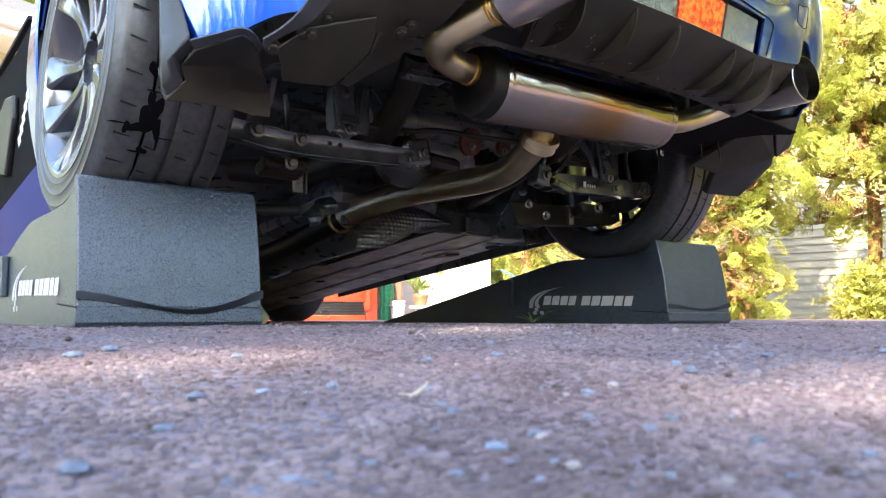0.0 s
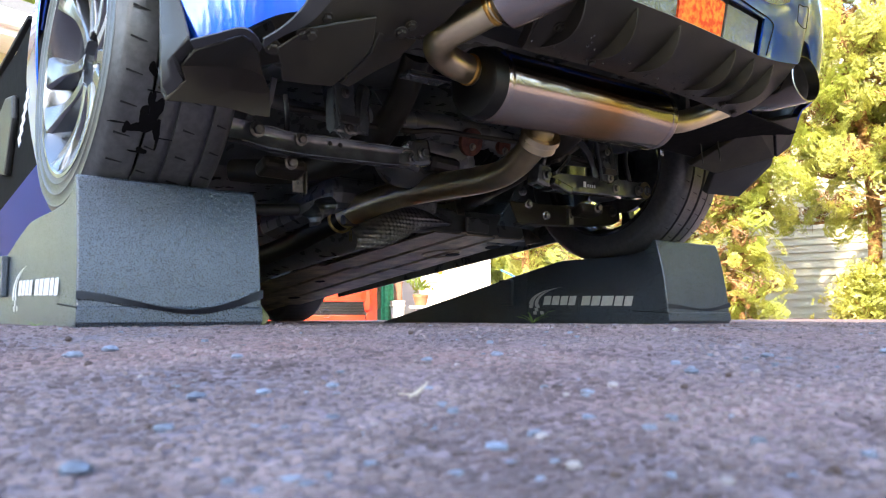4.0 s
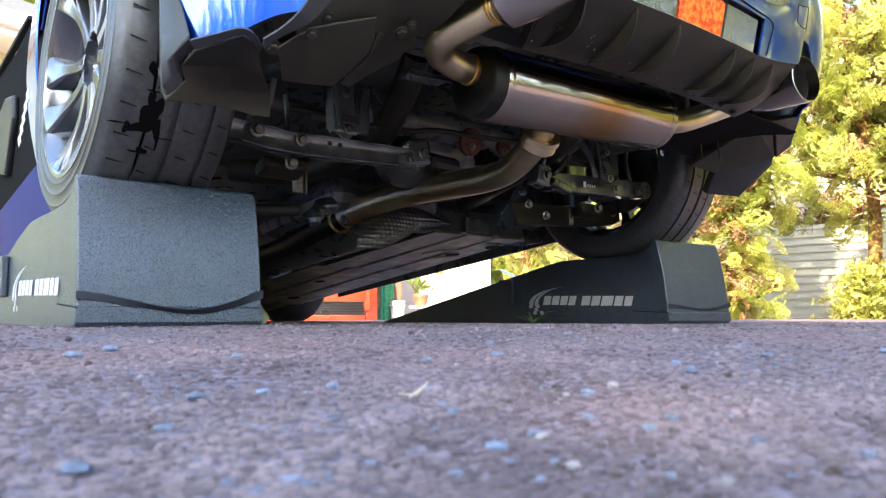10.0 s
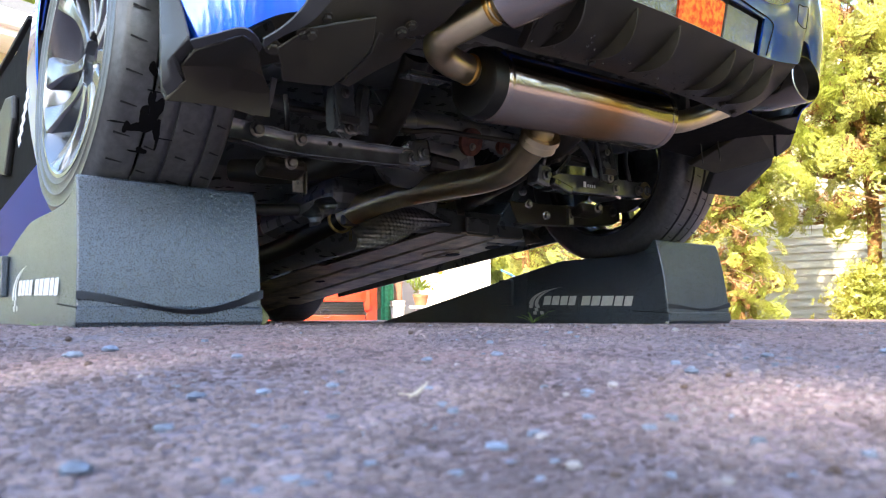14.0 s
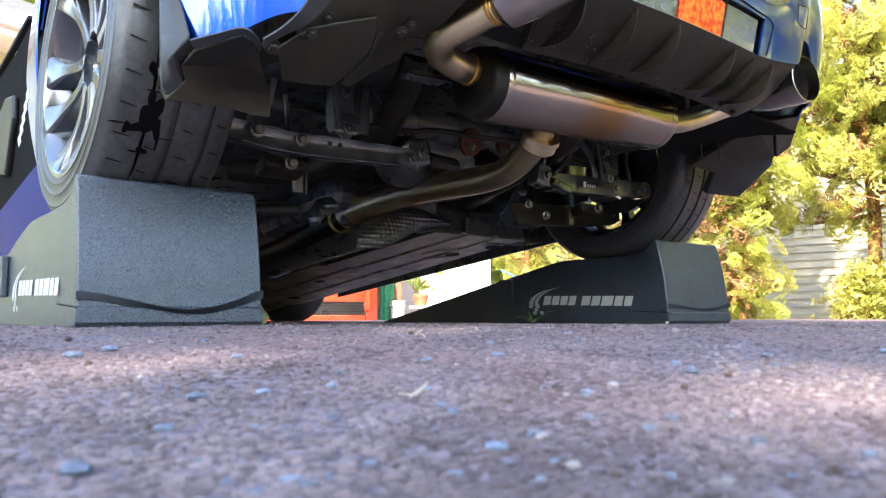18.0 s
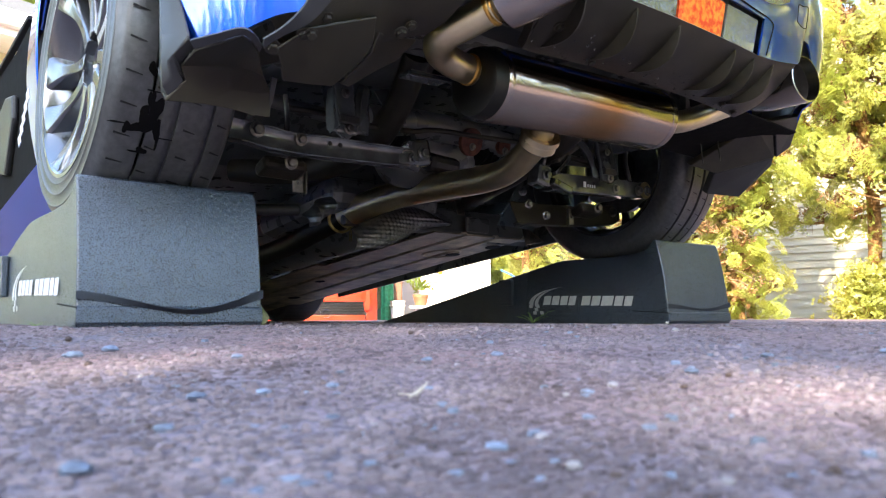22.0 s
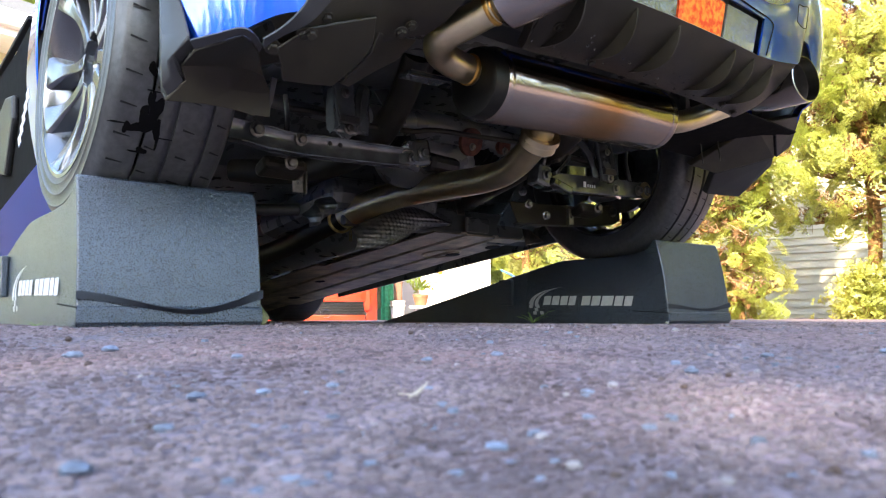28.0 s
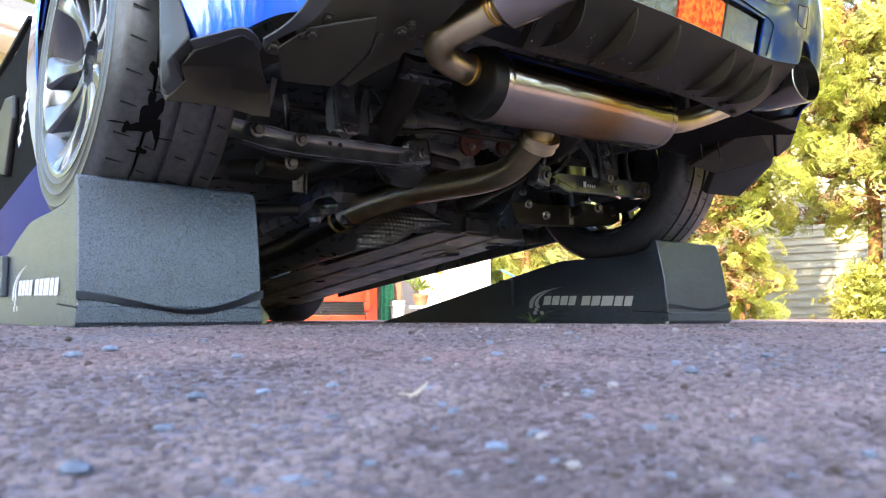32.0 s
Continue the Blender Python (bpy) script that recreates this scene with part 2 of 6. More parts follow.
def spline(pts, n=8):
    pts = [Vector(p) for p in pts]
    if len(pts) < 3:
        return pts
    out = []
    for i in range(len(pts) - 1):
        p0, p1, p2, p3 = pts[max(i - 1, 0)], pts[i], pts[i + 1], pts[min(i + 2, len(pts) - 1)]
        for k in range(n):
            t = k / n
            out.append(0.5 * ((2 * p1) + (p2 - p0) * t + (2 * p0 - 5 * p1 + 4 * p2 - p3) * t * t + (3 * p1 - p0 - 3 * p2 + p3) * t ** 3))
    out.append(pts[-1])
    return out


def tube(bm, pts, r, seg=16, n=8, caps=True, flat=1.0):
    """A tube along a smooth path; r is one radius or one per control point."""
    path = spline(pts, n)
    rs = r if isinstance(r, (list, tuple)) else [r] * len(pts)
    m = len(path) - 1
    rings, side = [], None
    for i, p in enumerate(path):
        d = (path[min(i + 1, m)] - path[max(i - 1, 0)]).normalized()
        if side is None:
            ref = Vector((0, 0, 1)) if abs(d.z) < 0.9 else Vector((1, 0, 0))
            side = d.cross(ref).normalized()
        else:
            side = (side - d * side.dot(d)).normalized()
        up = d.cross(side)
        q = i / m * (len(rs) - 1)
        k = min(int(q), len(rs) - 2)
        rr = rs[k] + (rs[k + 1] - rs[k]) * (q - k)
        rings.append([bm.verts.new(p + side * math.cos(2 * math.pi * j / seg) * rr + up * math.sin(2 * math.pi * j / seg) * rr * flat) for j in range(seg)])
    for a, b in zip(rings, rings[1:]):
        for j in range(seg):
            bm.faces.new((a[j], a[(j + 1) % seg], b[(j + 1) % seg], b[j]))
    if caps:
        bm.faces.new(rings[0][::-1])
        bm.faces.new(rings[-1])
    return bm


def lathe(bm, profile, m, seg=48, closed=False):
    """Turns a profile of (radius, along) round the local x axis of m."""
    rings = []
    for r, a in profile:
        rings.append([bm.verts.new(m @ Vector((a, r * math.cos(2 * math.pi * j / seg), r * math.sin(2 * math.pi * j / seg)))) for j in range(seg)])
    pairs = list(zip(rings, rings[1:] + ([rings[0]] if closed else [])))
    if not closed:
        pairs = list(zip(rings, rings[1:]))
    for a, b in pairs:
        for j in range(seg):
            bm.faces.new((a[j], b[j], b[(j + 1) % seg], a[(j + 1) % seg]))
    return bm


def prism(bm, outline, x0, x1, m=None):
    """Extrudes a (y, z) outline from x0 to x1."""
    m = m or Matrix()
    a = [bm.verts.new(m @ Vector((x0, y, z))) for y, z in outline]
    b = [bm.verts.new(m @ Vector((x1, y, z))) for y, z in outline]
    bm.faces.new(a)
    bm.faces.new(b[::-1])
    n = len(a)
    for i in range(n):
        bm.faces.new((a[i], b[i], b[(i + 1) % n], a[(i + 1) % n]))
    bmesh.ops.recalc_face_normals(bm, faces=bm.faces)
    return bm


def sheet(bm, fn, nu, nv, thick=0.0):
    """A grid surface from fn(u, v), u and v from 0 to 1, given a thickness along its normals."""
    g = [[bm.verts.new(fn(i / nu, j / nv)) for j in range(nv + 1)] for i in range(nu + 1)]
    for i in range(nu):
        for j in range(nv):
            bm.faces.new((g[i][j], g[i + 1][j], g[i + 1][j + 1], g[i][j + 1]))
    if thick:
        bm.normal_update()
        bmesh.ops.solidify(bm, geom=bm.faces[:], thickness=thick)
    return bm


def bolt(parent, at, axis, r=0.011, mat=None, name="bolt"):
    """A flanged hexagon bolt head with its washer."""
    a = Vector(axis).normalized()
    m = Matrix.Translation(at) @ a.to_track_quat("X", "Z").to_matrix().to_4x4()
    bm = bmesh.new()
    lathe(bm, [(0.0005, 0), (r * 1.35, 0), (r * 1.35, r * 0.2), (r * 0.95, r * 0.3)], m, 18)
    lathe(bm, [(r * 0.9, r * 0.2), (r * 0.9, r * 0.95), (r * 0.7, r * 1.05), (0.0005, r * 1.05)], m, 6)
    return part(name, bm, mat or BOLT, parent)


def ease(k, a, b):
    k = min(max((k - a) / (b - a), 0), 1)
    return k * k * (3 - 2 * k)


def ground_z(x, y):
    s = (x - EYE[0]) * 0.641 + (y - EYE[1]) * 0.768
    w = 0.09
    q = (1.0 - max(s, -0.6)) / w
    soft = w * (math.log1p(math.exp(-abs(q))) + max(q, 0))
    k = min(max((x + 0.4) / 1.0, 0), 1)
    fall = min(max(y - 3.0, 0), 3.2)
    return -0.061 * soft - 0.008 * k * k * (3 - 2 * k) - 0.075 * fall * fall / (fall + 0.6)


# ---- ground ----
def build_ground():
    bm = bmesh.new()
    rings, spokes = 170, 300
    prev = None
    for i in range(rings):
        r = 0.04 * (900 / 0.04) ** (i / (rings - 1))
        ring = []
        for j in range(spokes):
            a = 2 * math.pi * j / spokes
            x, y = EYE[0] + r * math.cos(a), EYE[1] + r * math.sin(a)
            z = ground_z(x, y)
            if r < 6:
                z += 0.0022 * noise.noise((x * 14, y * 14, 0)) + 0.0012 * noise.noise((x * 60, y * 60, 3))
            ring.append(bm.verts.new((x, y, z)))
        if prev:
            for j in range(spokes):
                bm.faces.new((prev[j], ring[j], ring[(j + 1) % spokes], prev[(j + 1) % spokes]))
        else:
            bm.faces.new(ring)
        prev = ring
    ob = part("ground", bm, ASPHALT, None, smooth=True)
    tagged(ob, "weathered purplish grey asphalt driveway with reddish patches", "driveway", kind="structure")


build_ground()


# ---- wheel ramps ----
def ramp_logo(parent, m):
    """A swoosh with checker tail and slanted blocks in place of the lettering, on the ramp's side; m maps (along, up) on it."""
    bm = bmesh.new()

    def quad(pts):
        bm.faces.new([bm.verts.new(m @ Vector((0, a, b))) for a, b in pts])
    def base(a):
        return -0.004 - 0.024 * a
    a0 = 0.0
    for wd in (0.040, 0.039, 0.038, 0.036, 0, 0.042, 0.041, 0.052, 0.038, 0.036):
        if wd == 0:
            a0 += 0.020
            continue
        lo = base(a0)
        quad([(a0, lo), (a0 + wd - 0.006, lo), (a0 + wd + 0.003, lo + 0.030), (a0 + 0.009, lo + 0.030)])
        a0 += wd

    def arc(t, k):
        """A point on the swoosh, k across its tapering width."""
        w = (1 - t) ** 1.1
        return -0.068 + 0.172 * (1 - math.cos(t * 1.5)) + 0.036 * k * w, 0.000 + 0.053 * math.sin(t * 1.5) - 0.010 * k * w
    for k0, k1 in ((0.0, 0.62), (0.82, 1.35)):
        for i in range(12):
            quad([arc(i / 12, k0), arc(i / 12, k1), arc((i + 1) / 12, k1), arc((i + 1) / 12, k0)])
    for i in range(3):
        for j in range(3):
            if (i + j) % 2 == 0:
                x0, z0 = -0.066 + j * 0.017 + i * 0.010, -0.002 - (i + 1) * 0.0115
                quad([(x0, z0), (x0 + 0.017, z0), (x0 + 0.014, z0 + 0.0115), (x0 - 0.003, z0 + 0.0115)])
    return part("logo", bm, PRINT, parent, "white swoosh and slanted block print")


def wheel_ramp(x0, y0, z0, yaw, label, scuff):
    """A solid foam car ramp: raised stop, cradle, two-piece slope; the rear face leans forward."""
    m = Matrix.Translation((x0, y0, z0)) @ pose(0, 0, 0, 0, 0, math.degrees(yaw))
    t = thing("wheel_ramp", (x0, y0, z0), label, "wheel ramp", "wheel ramps under the rear tyres")
    w = 0.305 / 2
    main = [(0.006, 0.0), (0.002, 0.006), (0.003, 0.012), (0.006, 0.06), (0.012, 0.11), (0.021, 0.165), (0.034, 0.22), (0.041, 0.2435), (0.046, 0.2465),
            (0.053, 0.2445), (0.062, 0.230), (0.080, 0.2165), (0.125, 0.2085), (0.20, 0.206), (0.34, 0.2075), (0.42, 0.2065), (0.45, 0.203), (0.588, 0.179), (0.588, 0.0)]
    bm = prism(bmesh.new(), main, -w, w, m)
    part("main_block", bm, RAMP, t, smooth=True, bevel=0.004)
    wedge = [(0.591, 0.0), (0.591, 0.1785), (1.0, 0.101), (1.40, 0.027), (1.52, 0.006), (1.55, 0.0)]
    part("wedge", prism(bmesh.new(), wedge, -w + 0.001, w - 0.001, m), RAMP, t, bevel=0.003)
    # side tab over the joint between block and wedge
    bm = box(bmesh.new(), (-w - 0.007, 0.690, 0.1085), (0.014, 0.070, 0.093))
    bm.transform(m)
    part("side_tab", bm, RAMP, t, bevel=0.003)
    # pull strap slack across the rear face, its ends let into a slit at both sides
    bm = bmesh.new()

    def strap(u, v):
        x = -w - 0.0015 + (2 * w + 0.003) * u
        sag = scuff * math.sin(math.pi * u ** 1.30) ** 1.25
        tuck = ease(u, 0.02, 0.30)
        wide = 0.005 + 0.020 * abs(u - 0.45) ** 1.1
        z = 0.051 - 0.029 * sag + 0.006 * u + (v - 0.5) * wide
        out = 0.0025 + 0.013 * sag * (0.35 + 0.65 * v) * tuck
        return m @ Vector((x, 0.004 - out, z))
    sheet(bm, strap, 36, 3, 0.0022)
    part("pull_strap", bm, WEB, t, "black nylon pull strap", smooth=True)
    # glued base layer below the slit, standing a little proud
    bm = prism(bmesh.new(), [(0.020, 0.002), (-0.0006, 0.007), (0.0004, 0.030), (0.003, 0.0345), (0.020, 0.034)], -w - 0.0008, w + 0.0008, m)
    part("base_layer", bm, RAMP, t, bevel=0.002)
    bm = box(bmesh.new(), (-w - 0.0006, 0.065, 0.0355), (0.003, 0.13, 0.0026), (3, 0, 0))
    bm.transform(m)
    part("slit", bm, SIPE, t)
    lm = m @ Matrix.Translation((-w - 0.0014, 0.510, 0.066)) @ Matrix.Diagonal((1, -1, 1, 1))
    ramp_logo(t, lm)
    return t


wheel_ramp(-0.7717, -0.2373, -0.0018, -0.0194, "black speckled foam wheel ramp under the tyre with wet tread", 1.0)
wheel_ramp(0.7778, -0.2681, -0.008, -0.0569, "black speckled foam wheel ramp standing beside the hedge side", 0.45)

# ---- the raised car ----
car = thing("car", (0, 1.1, 0), "bright blue coupe with its rear wheels up on ramps", "car")


def plan(a):
    """The rear bumper's outline in plan for a from -1 (one side) to 1 (the other)."""
    s = 1 if a > 0 else -1
    ang = abs(a) * math.pi / 2
    return s * (0.872 if a < 0 else 0.855) * math.sin(ang) ** 0.86, -0.30 - 0.485 * max(math.cos(ang), 0) ** 0.62


def low_edge(a):
    """Height of the painted skin's lower edge: high in the middle, low at the corners."""
    k = abs(a)
    if a < 0:
        return 0.524 + 0.03 * ease(k, 0.15, 0.4) - 0.140 * ease(k, 0.52, 0.66) - 0.030 * ease(k, 0.66, 0.8)
    arch = 0.062 * math.exp(-((plan(a)[0] - 0.452) / 0.055) ** 4)
    return 0.524 + 0.046 * ease(k, 0.08, 0.33) - 0.10 * ease(k, 0.70, 0.86) + arch


def skin_at(a, v, top=1.02):
    x, y = plan(a)
    z0 = low_edge(a)
    out = Vector((x * 0.9, y + 0.2, 0)).normalized()
    bulge = 0.030 * math.sin(math.pi * min(v * 1.15, 1)) - 0.05 * v * v
    return Vector((x, y, z0 + (top - z0) * v)) + out * bulge


def build_body():
    # painted bumper in three pieces round the lamp's opening
    for u0, u1, n in ((-0.90, -0.205, 40), (0.09, 0.93, 70)):
        bm = sheet(bmesh.new(), lambda u, v: skin_at(u0 + (u1 - u0) * u, v), n, 14, 0.004)
        part("rear_bumper", bm, PAINT, car, smooth=True)
    bm = sheet(bmesh.new(), lambda u, v: skin_at(-0.205 + 0.295 * u, 0.142 + 0.858 * v), 14, 12, 0.004)
    part("rear_bumper_centre", bm, PAINT, car, smooth=True)
    bm = sheet(bmesh.new(), lambda u, v: skin_at(-0.9 + 1.83 * u, v) * 1.0 + Vector((-0.02 * (u - 0.5), 0.020, 0.004)), 50, 8, 0.004)
    part("bumper_liner", bm, UNDER, car, smooth=True)
    # panel gap line beside the lamp and the crease at its corner
    bm = tube(bmesh.new(), [skin_at(a, v) + Vector((0, -0.0002, 0)) for a, v in ((-0.04, 0.172), (0.02, 0.162), (0.066, 0.154), (0.095, 0.152), (0.110, 0.144), (0.117, 0.128), (0.115, 0.09), (0.112, 0.05), (0.11, 0.01))], 0.0016, 6, 6)
    part("panel_gap", bm, WELL, car)
    # square cover of the towing eye, outlined by its gap
    ring = [(0.208, 0.19), (0.207, 0.23), (0.210, 0.265), (0.235, 0.268), (0.262, 0.262), (0.268, 0.22), (0.268, 0.165), (0.262, 0.155), (0.235, 0.17), (0.212, 0.184), (0.208, 0.19)]
    bm = tube(bmesh.new(), [skin_at(a, v) for a, v in ring], 0.0009, 6, 3, caps=False)
    part("tow_cover", bm, WELL, car)
    bm = sheet(bmesh.new(), lambda u, v: skin_at(0.045 + 0.115 * u, 0.205 + 0.045 * u - 0.02 * math.sin(math.pi * u) + 0.25 * v) + Vector((0.001, -0.004, 0)), 14, 6, 0.004)
    part("tail_lamp", bm, LENS_CLEAR, car, "glossy clear tail lamp", smooth=True)
    # upper shell: boot lid, shoulder and bonnet in one crowned sheet
    tops = [(-0.80, 0.96), (-0.55, 1.0), (-0.1, 0.97), (0.45, 0.90), (0.86, 0.862), (1.08, 0.832), (1.45, 0.815), (2.1, 0.72), (2.75, 0.61), (3.15, 0.50), (3.32, 0.38)]
    widths = [(-0.80, 0.45), (-0.62, 0.78), (-0.3, 0.87), (0.45, 0.87), (0.86, 0.80), (2.1, 0.79), (2.75, 0.82), (3.1, 0.74), (3.32, 0.50)]

    def along(table, y):
        for (a, p), (b, q) in zip(table, table[1:]):
            if y <= b:
                return p + (q - p) * (y - a) / (b - a)
        return table[-1][1]

    def shell(u, v):
        y = -0.80 + 4.12 * u
        k = 2 * v - 1
        return Vector((along(widths, y) * k, y, along(tops, y) + 0.03 * (1 - k * k) - 0.07 * abs(k) ** 8 - 0.03))
    part("upper_shell", sheet(bmesh.new(), shell, 60, 24, 0.006), PAINT, car, smooth=True)
    for sd in (-1, 1):
        bm = sheet(bmesh.new(), lambda u, v: Vector((sd * (along(widths, 2.05 + 1.25 * u) - 0.002 + 0.02 * math.sin(math.pi * v)), 2.05 + 1.25 * u, (along(tops, 2.05 + 1.25 * u) - 0.09) * (1 - v) + (0.63 - 0.35 * u if u < 0.75 else 0.14) * v)), 16, 5, 0.004 * sd)
        part("front_wing", bm, PAINT, car, smooth=True)
    bm = prism(bmesh.new(), [(2.95, 0.12), (3.0, 0.42), (3.28, 0.36), (3.34, 0.26), (3.30, 0.10)], -0.62, 0.62)
    part("front_bumper", bm, PAINT, car, bevel=0.04)
    # greenhouse: side glass, screens and roof
    st = [(0.0, 0.62, 0.95, 0.58, 0.965), (0.5, 0.70, 0.90, 0.54, 1.15), (1.0, 0.72, 0.86, 0.52, 1.20), (1.5, 0.72, 0.82, 0.52, 1.16), (2.12, 0.70, 0.72, 0.64, 0.735)]
    bm = bmesh.new()
    rows = [[bm.verts.new(p) for p in ((-wb, y, zb), (-wr, y, zr), (wr, y, zr), (wb, y, zb))] for y, wb, zb, wr, zr in st]
    for r0, r1 in zip(rows, rows[1:]):
        for k in range(3):
            bm.faces.new((r0[k], r1[k], r1[k + 1], r0[k + 1]))
    part("greenhouse_glass", bm, GLASS, car, "dark tinted glass", bevel=0.02)
    bm = sheet(bmesh.new(), lambda u, v: Vector(((2 * v - 1) * 0.53, 0.5 + u, 1.155 + 0.05 * math.sin(math.pi * u) + 0.02 * (1 - (2 * v - 1) ** 2))), 10, 8, 0.006)
    part("roof", bm, PAINT, car, smooth=True)
    for s in (-1, 1):
        # panel between wheel arch and door, standing a little outside the tyre
        bm = bmesh.new()

        def quarter(u, v, s=s):
            z = 0.36 + 0.50 * v
            y0 = 0.285 + 0.02 * v
            y1 = 0.435 + 0.02 * math.sin(math.pi * v) - 0.10 * max(v - 0.45, 0)
            return Vector((s * (0.899 - 0.012 * u - 0.03 * max(v - 0.6, 0) - 0.10 * max(0.55 - v, 0) ** 2), y0 + (y1 - y0) * u, z))
        sheet(bm, quarter, 8, 14, 0.004)
        part("quarter_panel", bm, PAINT, car, "blue quarter panel mirroring a pale house", smooth=True)
        bm = bmesh.new()

        def arch(u, v, s=s):
            ang = math.radians(25 + 150 * u)
            r = 0.352 + v * 0.36
            return Vector((s * (0.890 - 0.05 * v * v), max(r * math.cos(ang), -0.5), 0.50 + r * math.sin(ang)))
        sheet(bm, arch, 30, 5, 0.004)
        part("wheel_arch", bm, PAINT, car, smooth=True)
        # rocker below the door
        bm = bmesh.new()

        def rocker(u, v, s=s):
            y = 0.36 + 1.75 * u
            z = (0.375 - 0.150 * v) - 0.125 * (y - 0.40) + (0.13 if s > 0 else 0.0)
            return Vector((s * (0.862 - 0.150 * v - 0.010 * v * v), y - 0.09 * v, z))
        sheet(bm, rocker, 16, 6, 0.005)
        part("rocker_panel", bm, PAINT if s < 0 else UNDER, car, smooth=True)
        bm = bmesh.new()

        def liner(u, v, s=s):
            ang = math.radians(5 + 172 * u)
            return Vector((s * (0.868 - 0.29 * v), 0.37 * math.cos(ang), 0.50 + 0.37 * math.sin(ang)))
        sheet(bm, liner, 24, 2, 0.003)
        part("wheel_housing", bm, WELL, car, smooth=True)
        bm = box(bmesh.new(), (s * 0.575, 0.02, 0.70), (0.02, 0.78, 0.40))
        part("inner_wheel_housing", bm, UNDER, car)
    # doors: dark inner panel with a grey armrest and a sloping window line
    for s in (-1, 1):
        bm = prism(bmesh.new(), [(0.60, 0.36), (0.70, 0.80), (0.86, 0.865), (1.08, 0.835), (1.45, 0.825), (2.1, 0.62), (2.1, 0.20)], s * 0.79, s * 0.815)
        dr = part("door", bm, WELL, car, "dark door panel with grey armrest", bevel=0.008)
        bm = prism(bmesh.new(), [(0.97, 0.60), (0.985, 0.672), (1.10, 0.69), (1.20, 0.66), (1.21, 0.47), (1.05, 0.44)], s * 0.815, s * 0.835)
        part("armrest", bm, GREYPL, dr, "grey moulded armrest", bevel=0.008)
        bm = beam(bmesh.new(), (s * 0.815, 0.86, 0.872), (s * 0.815, 1.46, 0.832), 0.02, 0.014)
        part("window_seal", bm, SIPE, dr, bevel=0.003)
    # unreadable sticker on the panel: slanted white bars
    for k in range(5):
        bm = box(bmesh.new(), (-0.9022, 0.425 - 0.017 * k, 0.418 + 0.022 * k), (0.0016, 0.020, 0.026), (-28, 0, 2.5))
        part("sticker_bar", bm, PRINT, car)


build_body()


def build_valance():
    """Black lower rear panel: a dished sheet from the painted edge in to the exhaust, with upright fins."""
    bm = bmesh.new()
    ends = (-0.70, 0.258)

    def val(u, v):
        a = ends[0] + (ends[1] - ends[0]) * u
        x, y = plan(a)
        top = low_edge(a) + 0.004
        k = ease(-a, 0.35, 0.62)
        low = Vector((x * 0.94, y * (1 - k) + (-0.60) * k + 0.145 - 0.10 * k, 0.462 + 0.012 * u - 0.062 * k))
        hi = Vector((x, y + 0.006, top))
        notch = ease(-x, 0.36, 0.40) * (1 - ease(-x, 0.50, 0.55))
        v = v * (1 - 0.75 * notch)
        p = hi.lerp(low, v)
        p.z -= 0.020 * math.sin(math.pi * v) * (1 - 0.7 * k)
        return p
    sheet(bm, val, 60, 8, 0.004)
    vl = part("valance", bm, BLACK, car, "black textured lower valance with water beads", smooth=True)
    # upturned rear flange of the valance above the muffler
    bm = bmesh.new()
    sheet(bm, lambda u, v: val(0.38 + 0.44 * u, 1.0) + Vector((0, 0.012 * v, 0.016 * v)), 24, 1, 0.003)
    part("rear_flange", bm, BLACK, vl)
    for x in (-0.34, -0.22, -0.10, 0.085, 0.16, 0.25):
        best = min(range(201), key=lambda k: abs(plan(ends[0] + (ends[1] - ends[0]) * k / 200)[0] - x))
        u0 = best / 200
        bm = bmesh.new()
        n = 16
        prof = [(0.02 + 0.96 * i / n, 0.030 * math.sin(math.pi * (i / n) ** 0.72) ** 1.3) for i in range(n + 1)]
        sides = []
        for dx in (-0.0022, 0.0022):
            vs = [bm.verts.new(val(u0, v) + Vector((dx * 1.6, 0.004, 0.006))) for v, h in prof]
            lo = [bm.verts.new(val(u0, v) + Vector((dx * 0.7, -h * 0.72, -h * 0.78))) for v, h in prof]
            sides.append((vs, lo))
            for k in range(n):
                bm.faces.new((vs[k], vs[k + 1], lo[k + 1], lo[k]) if dx < 0 else (vs[k], lo[k], lo[k + 1], vs[k + 1]))
        for k in range(n):
            bm.faces.new((sides[0][1][k], sides[0][1][k + 1], sides[1][1][k + 1], sides[1][1][k]))
        part("fin", bm, BLACK, vl, smooth=True)
    # centre lamp: red between two clear lenses, in a black frame
    def lens(a0, a1, v0, v1, off):
        return sheet(bmesh.new(), lambda u, v: skin_at(a0 + (a1 - a0) * u, v0 + (v1 - v0) * v) + Vector((0, off, 0)), 10, 4, 0.012)
    lamp = part("lamp_frame", lens(-0.205, 0.092, -0.01, 0.15, 0.022), BLACK, car)
    part("red_lens", lens(-0.062, 0.008, 0.0, 0.130, 0.006), LENS_RED, lamp, "red rear lamp lens", smooth=True)
    part("clear_lens", lens(-0.20, -0.066, 0.0, 0.130, 0.006), LENS_CLEAR, lamp, "clear ribbed lamp lens", smooth=True)
    part("clear_lens", lens(0.012, 0.080, 0.0, 0.130, 0.006), LENS_CLEAR, lamp, "clear ribbed lamp lens", smooth=True)
    # water beads clinging to the valance
    rng = random.Random(3)
    for k in range(70):
        u, v = rng.uniform(0.45, 0.93), rng.uniform(0.25, 0.95) ** 0.7
        p = val(u, v) + Vector((0, -0.002, -0.004))
        bm = bmesh.new()
        bmesh.ops.create_icosphere(bm, subdivisions=1, radius=rng.uniform(0.0011, 0.0027), matrix=Matrix.Translation(p))
        part("water_bead", bm, BEAD, vl, smooth=True)
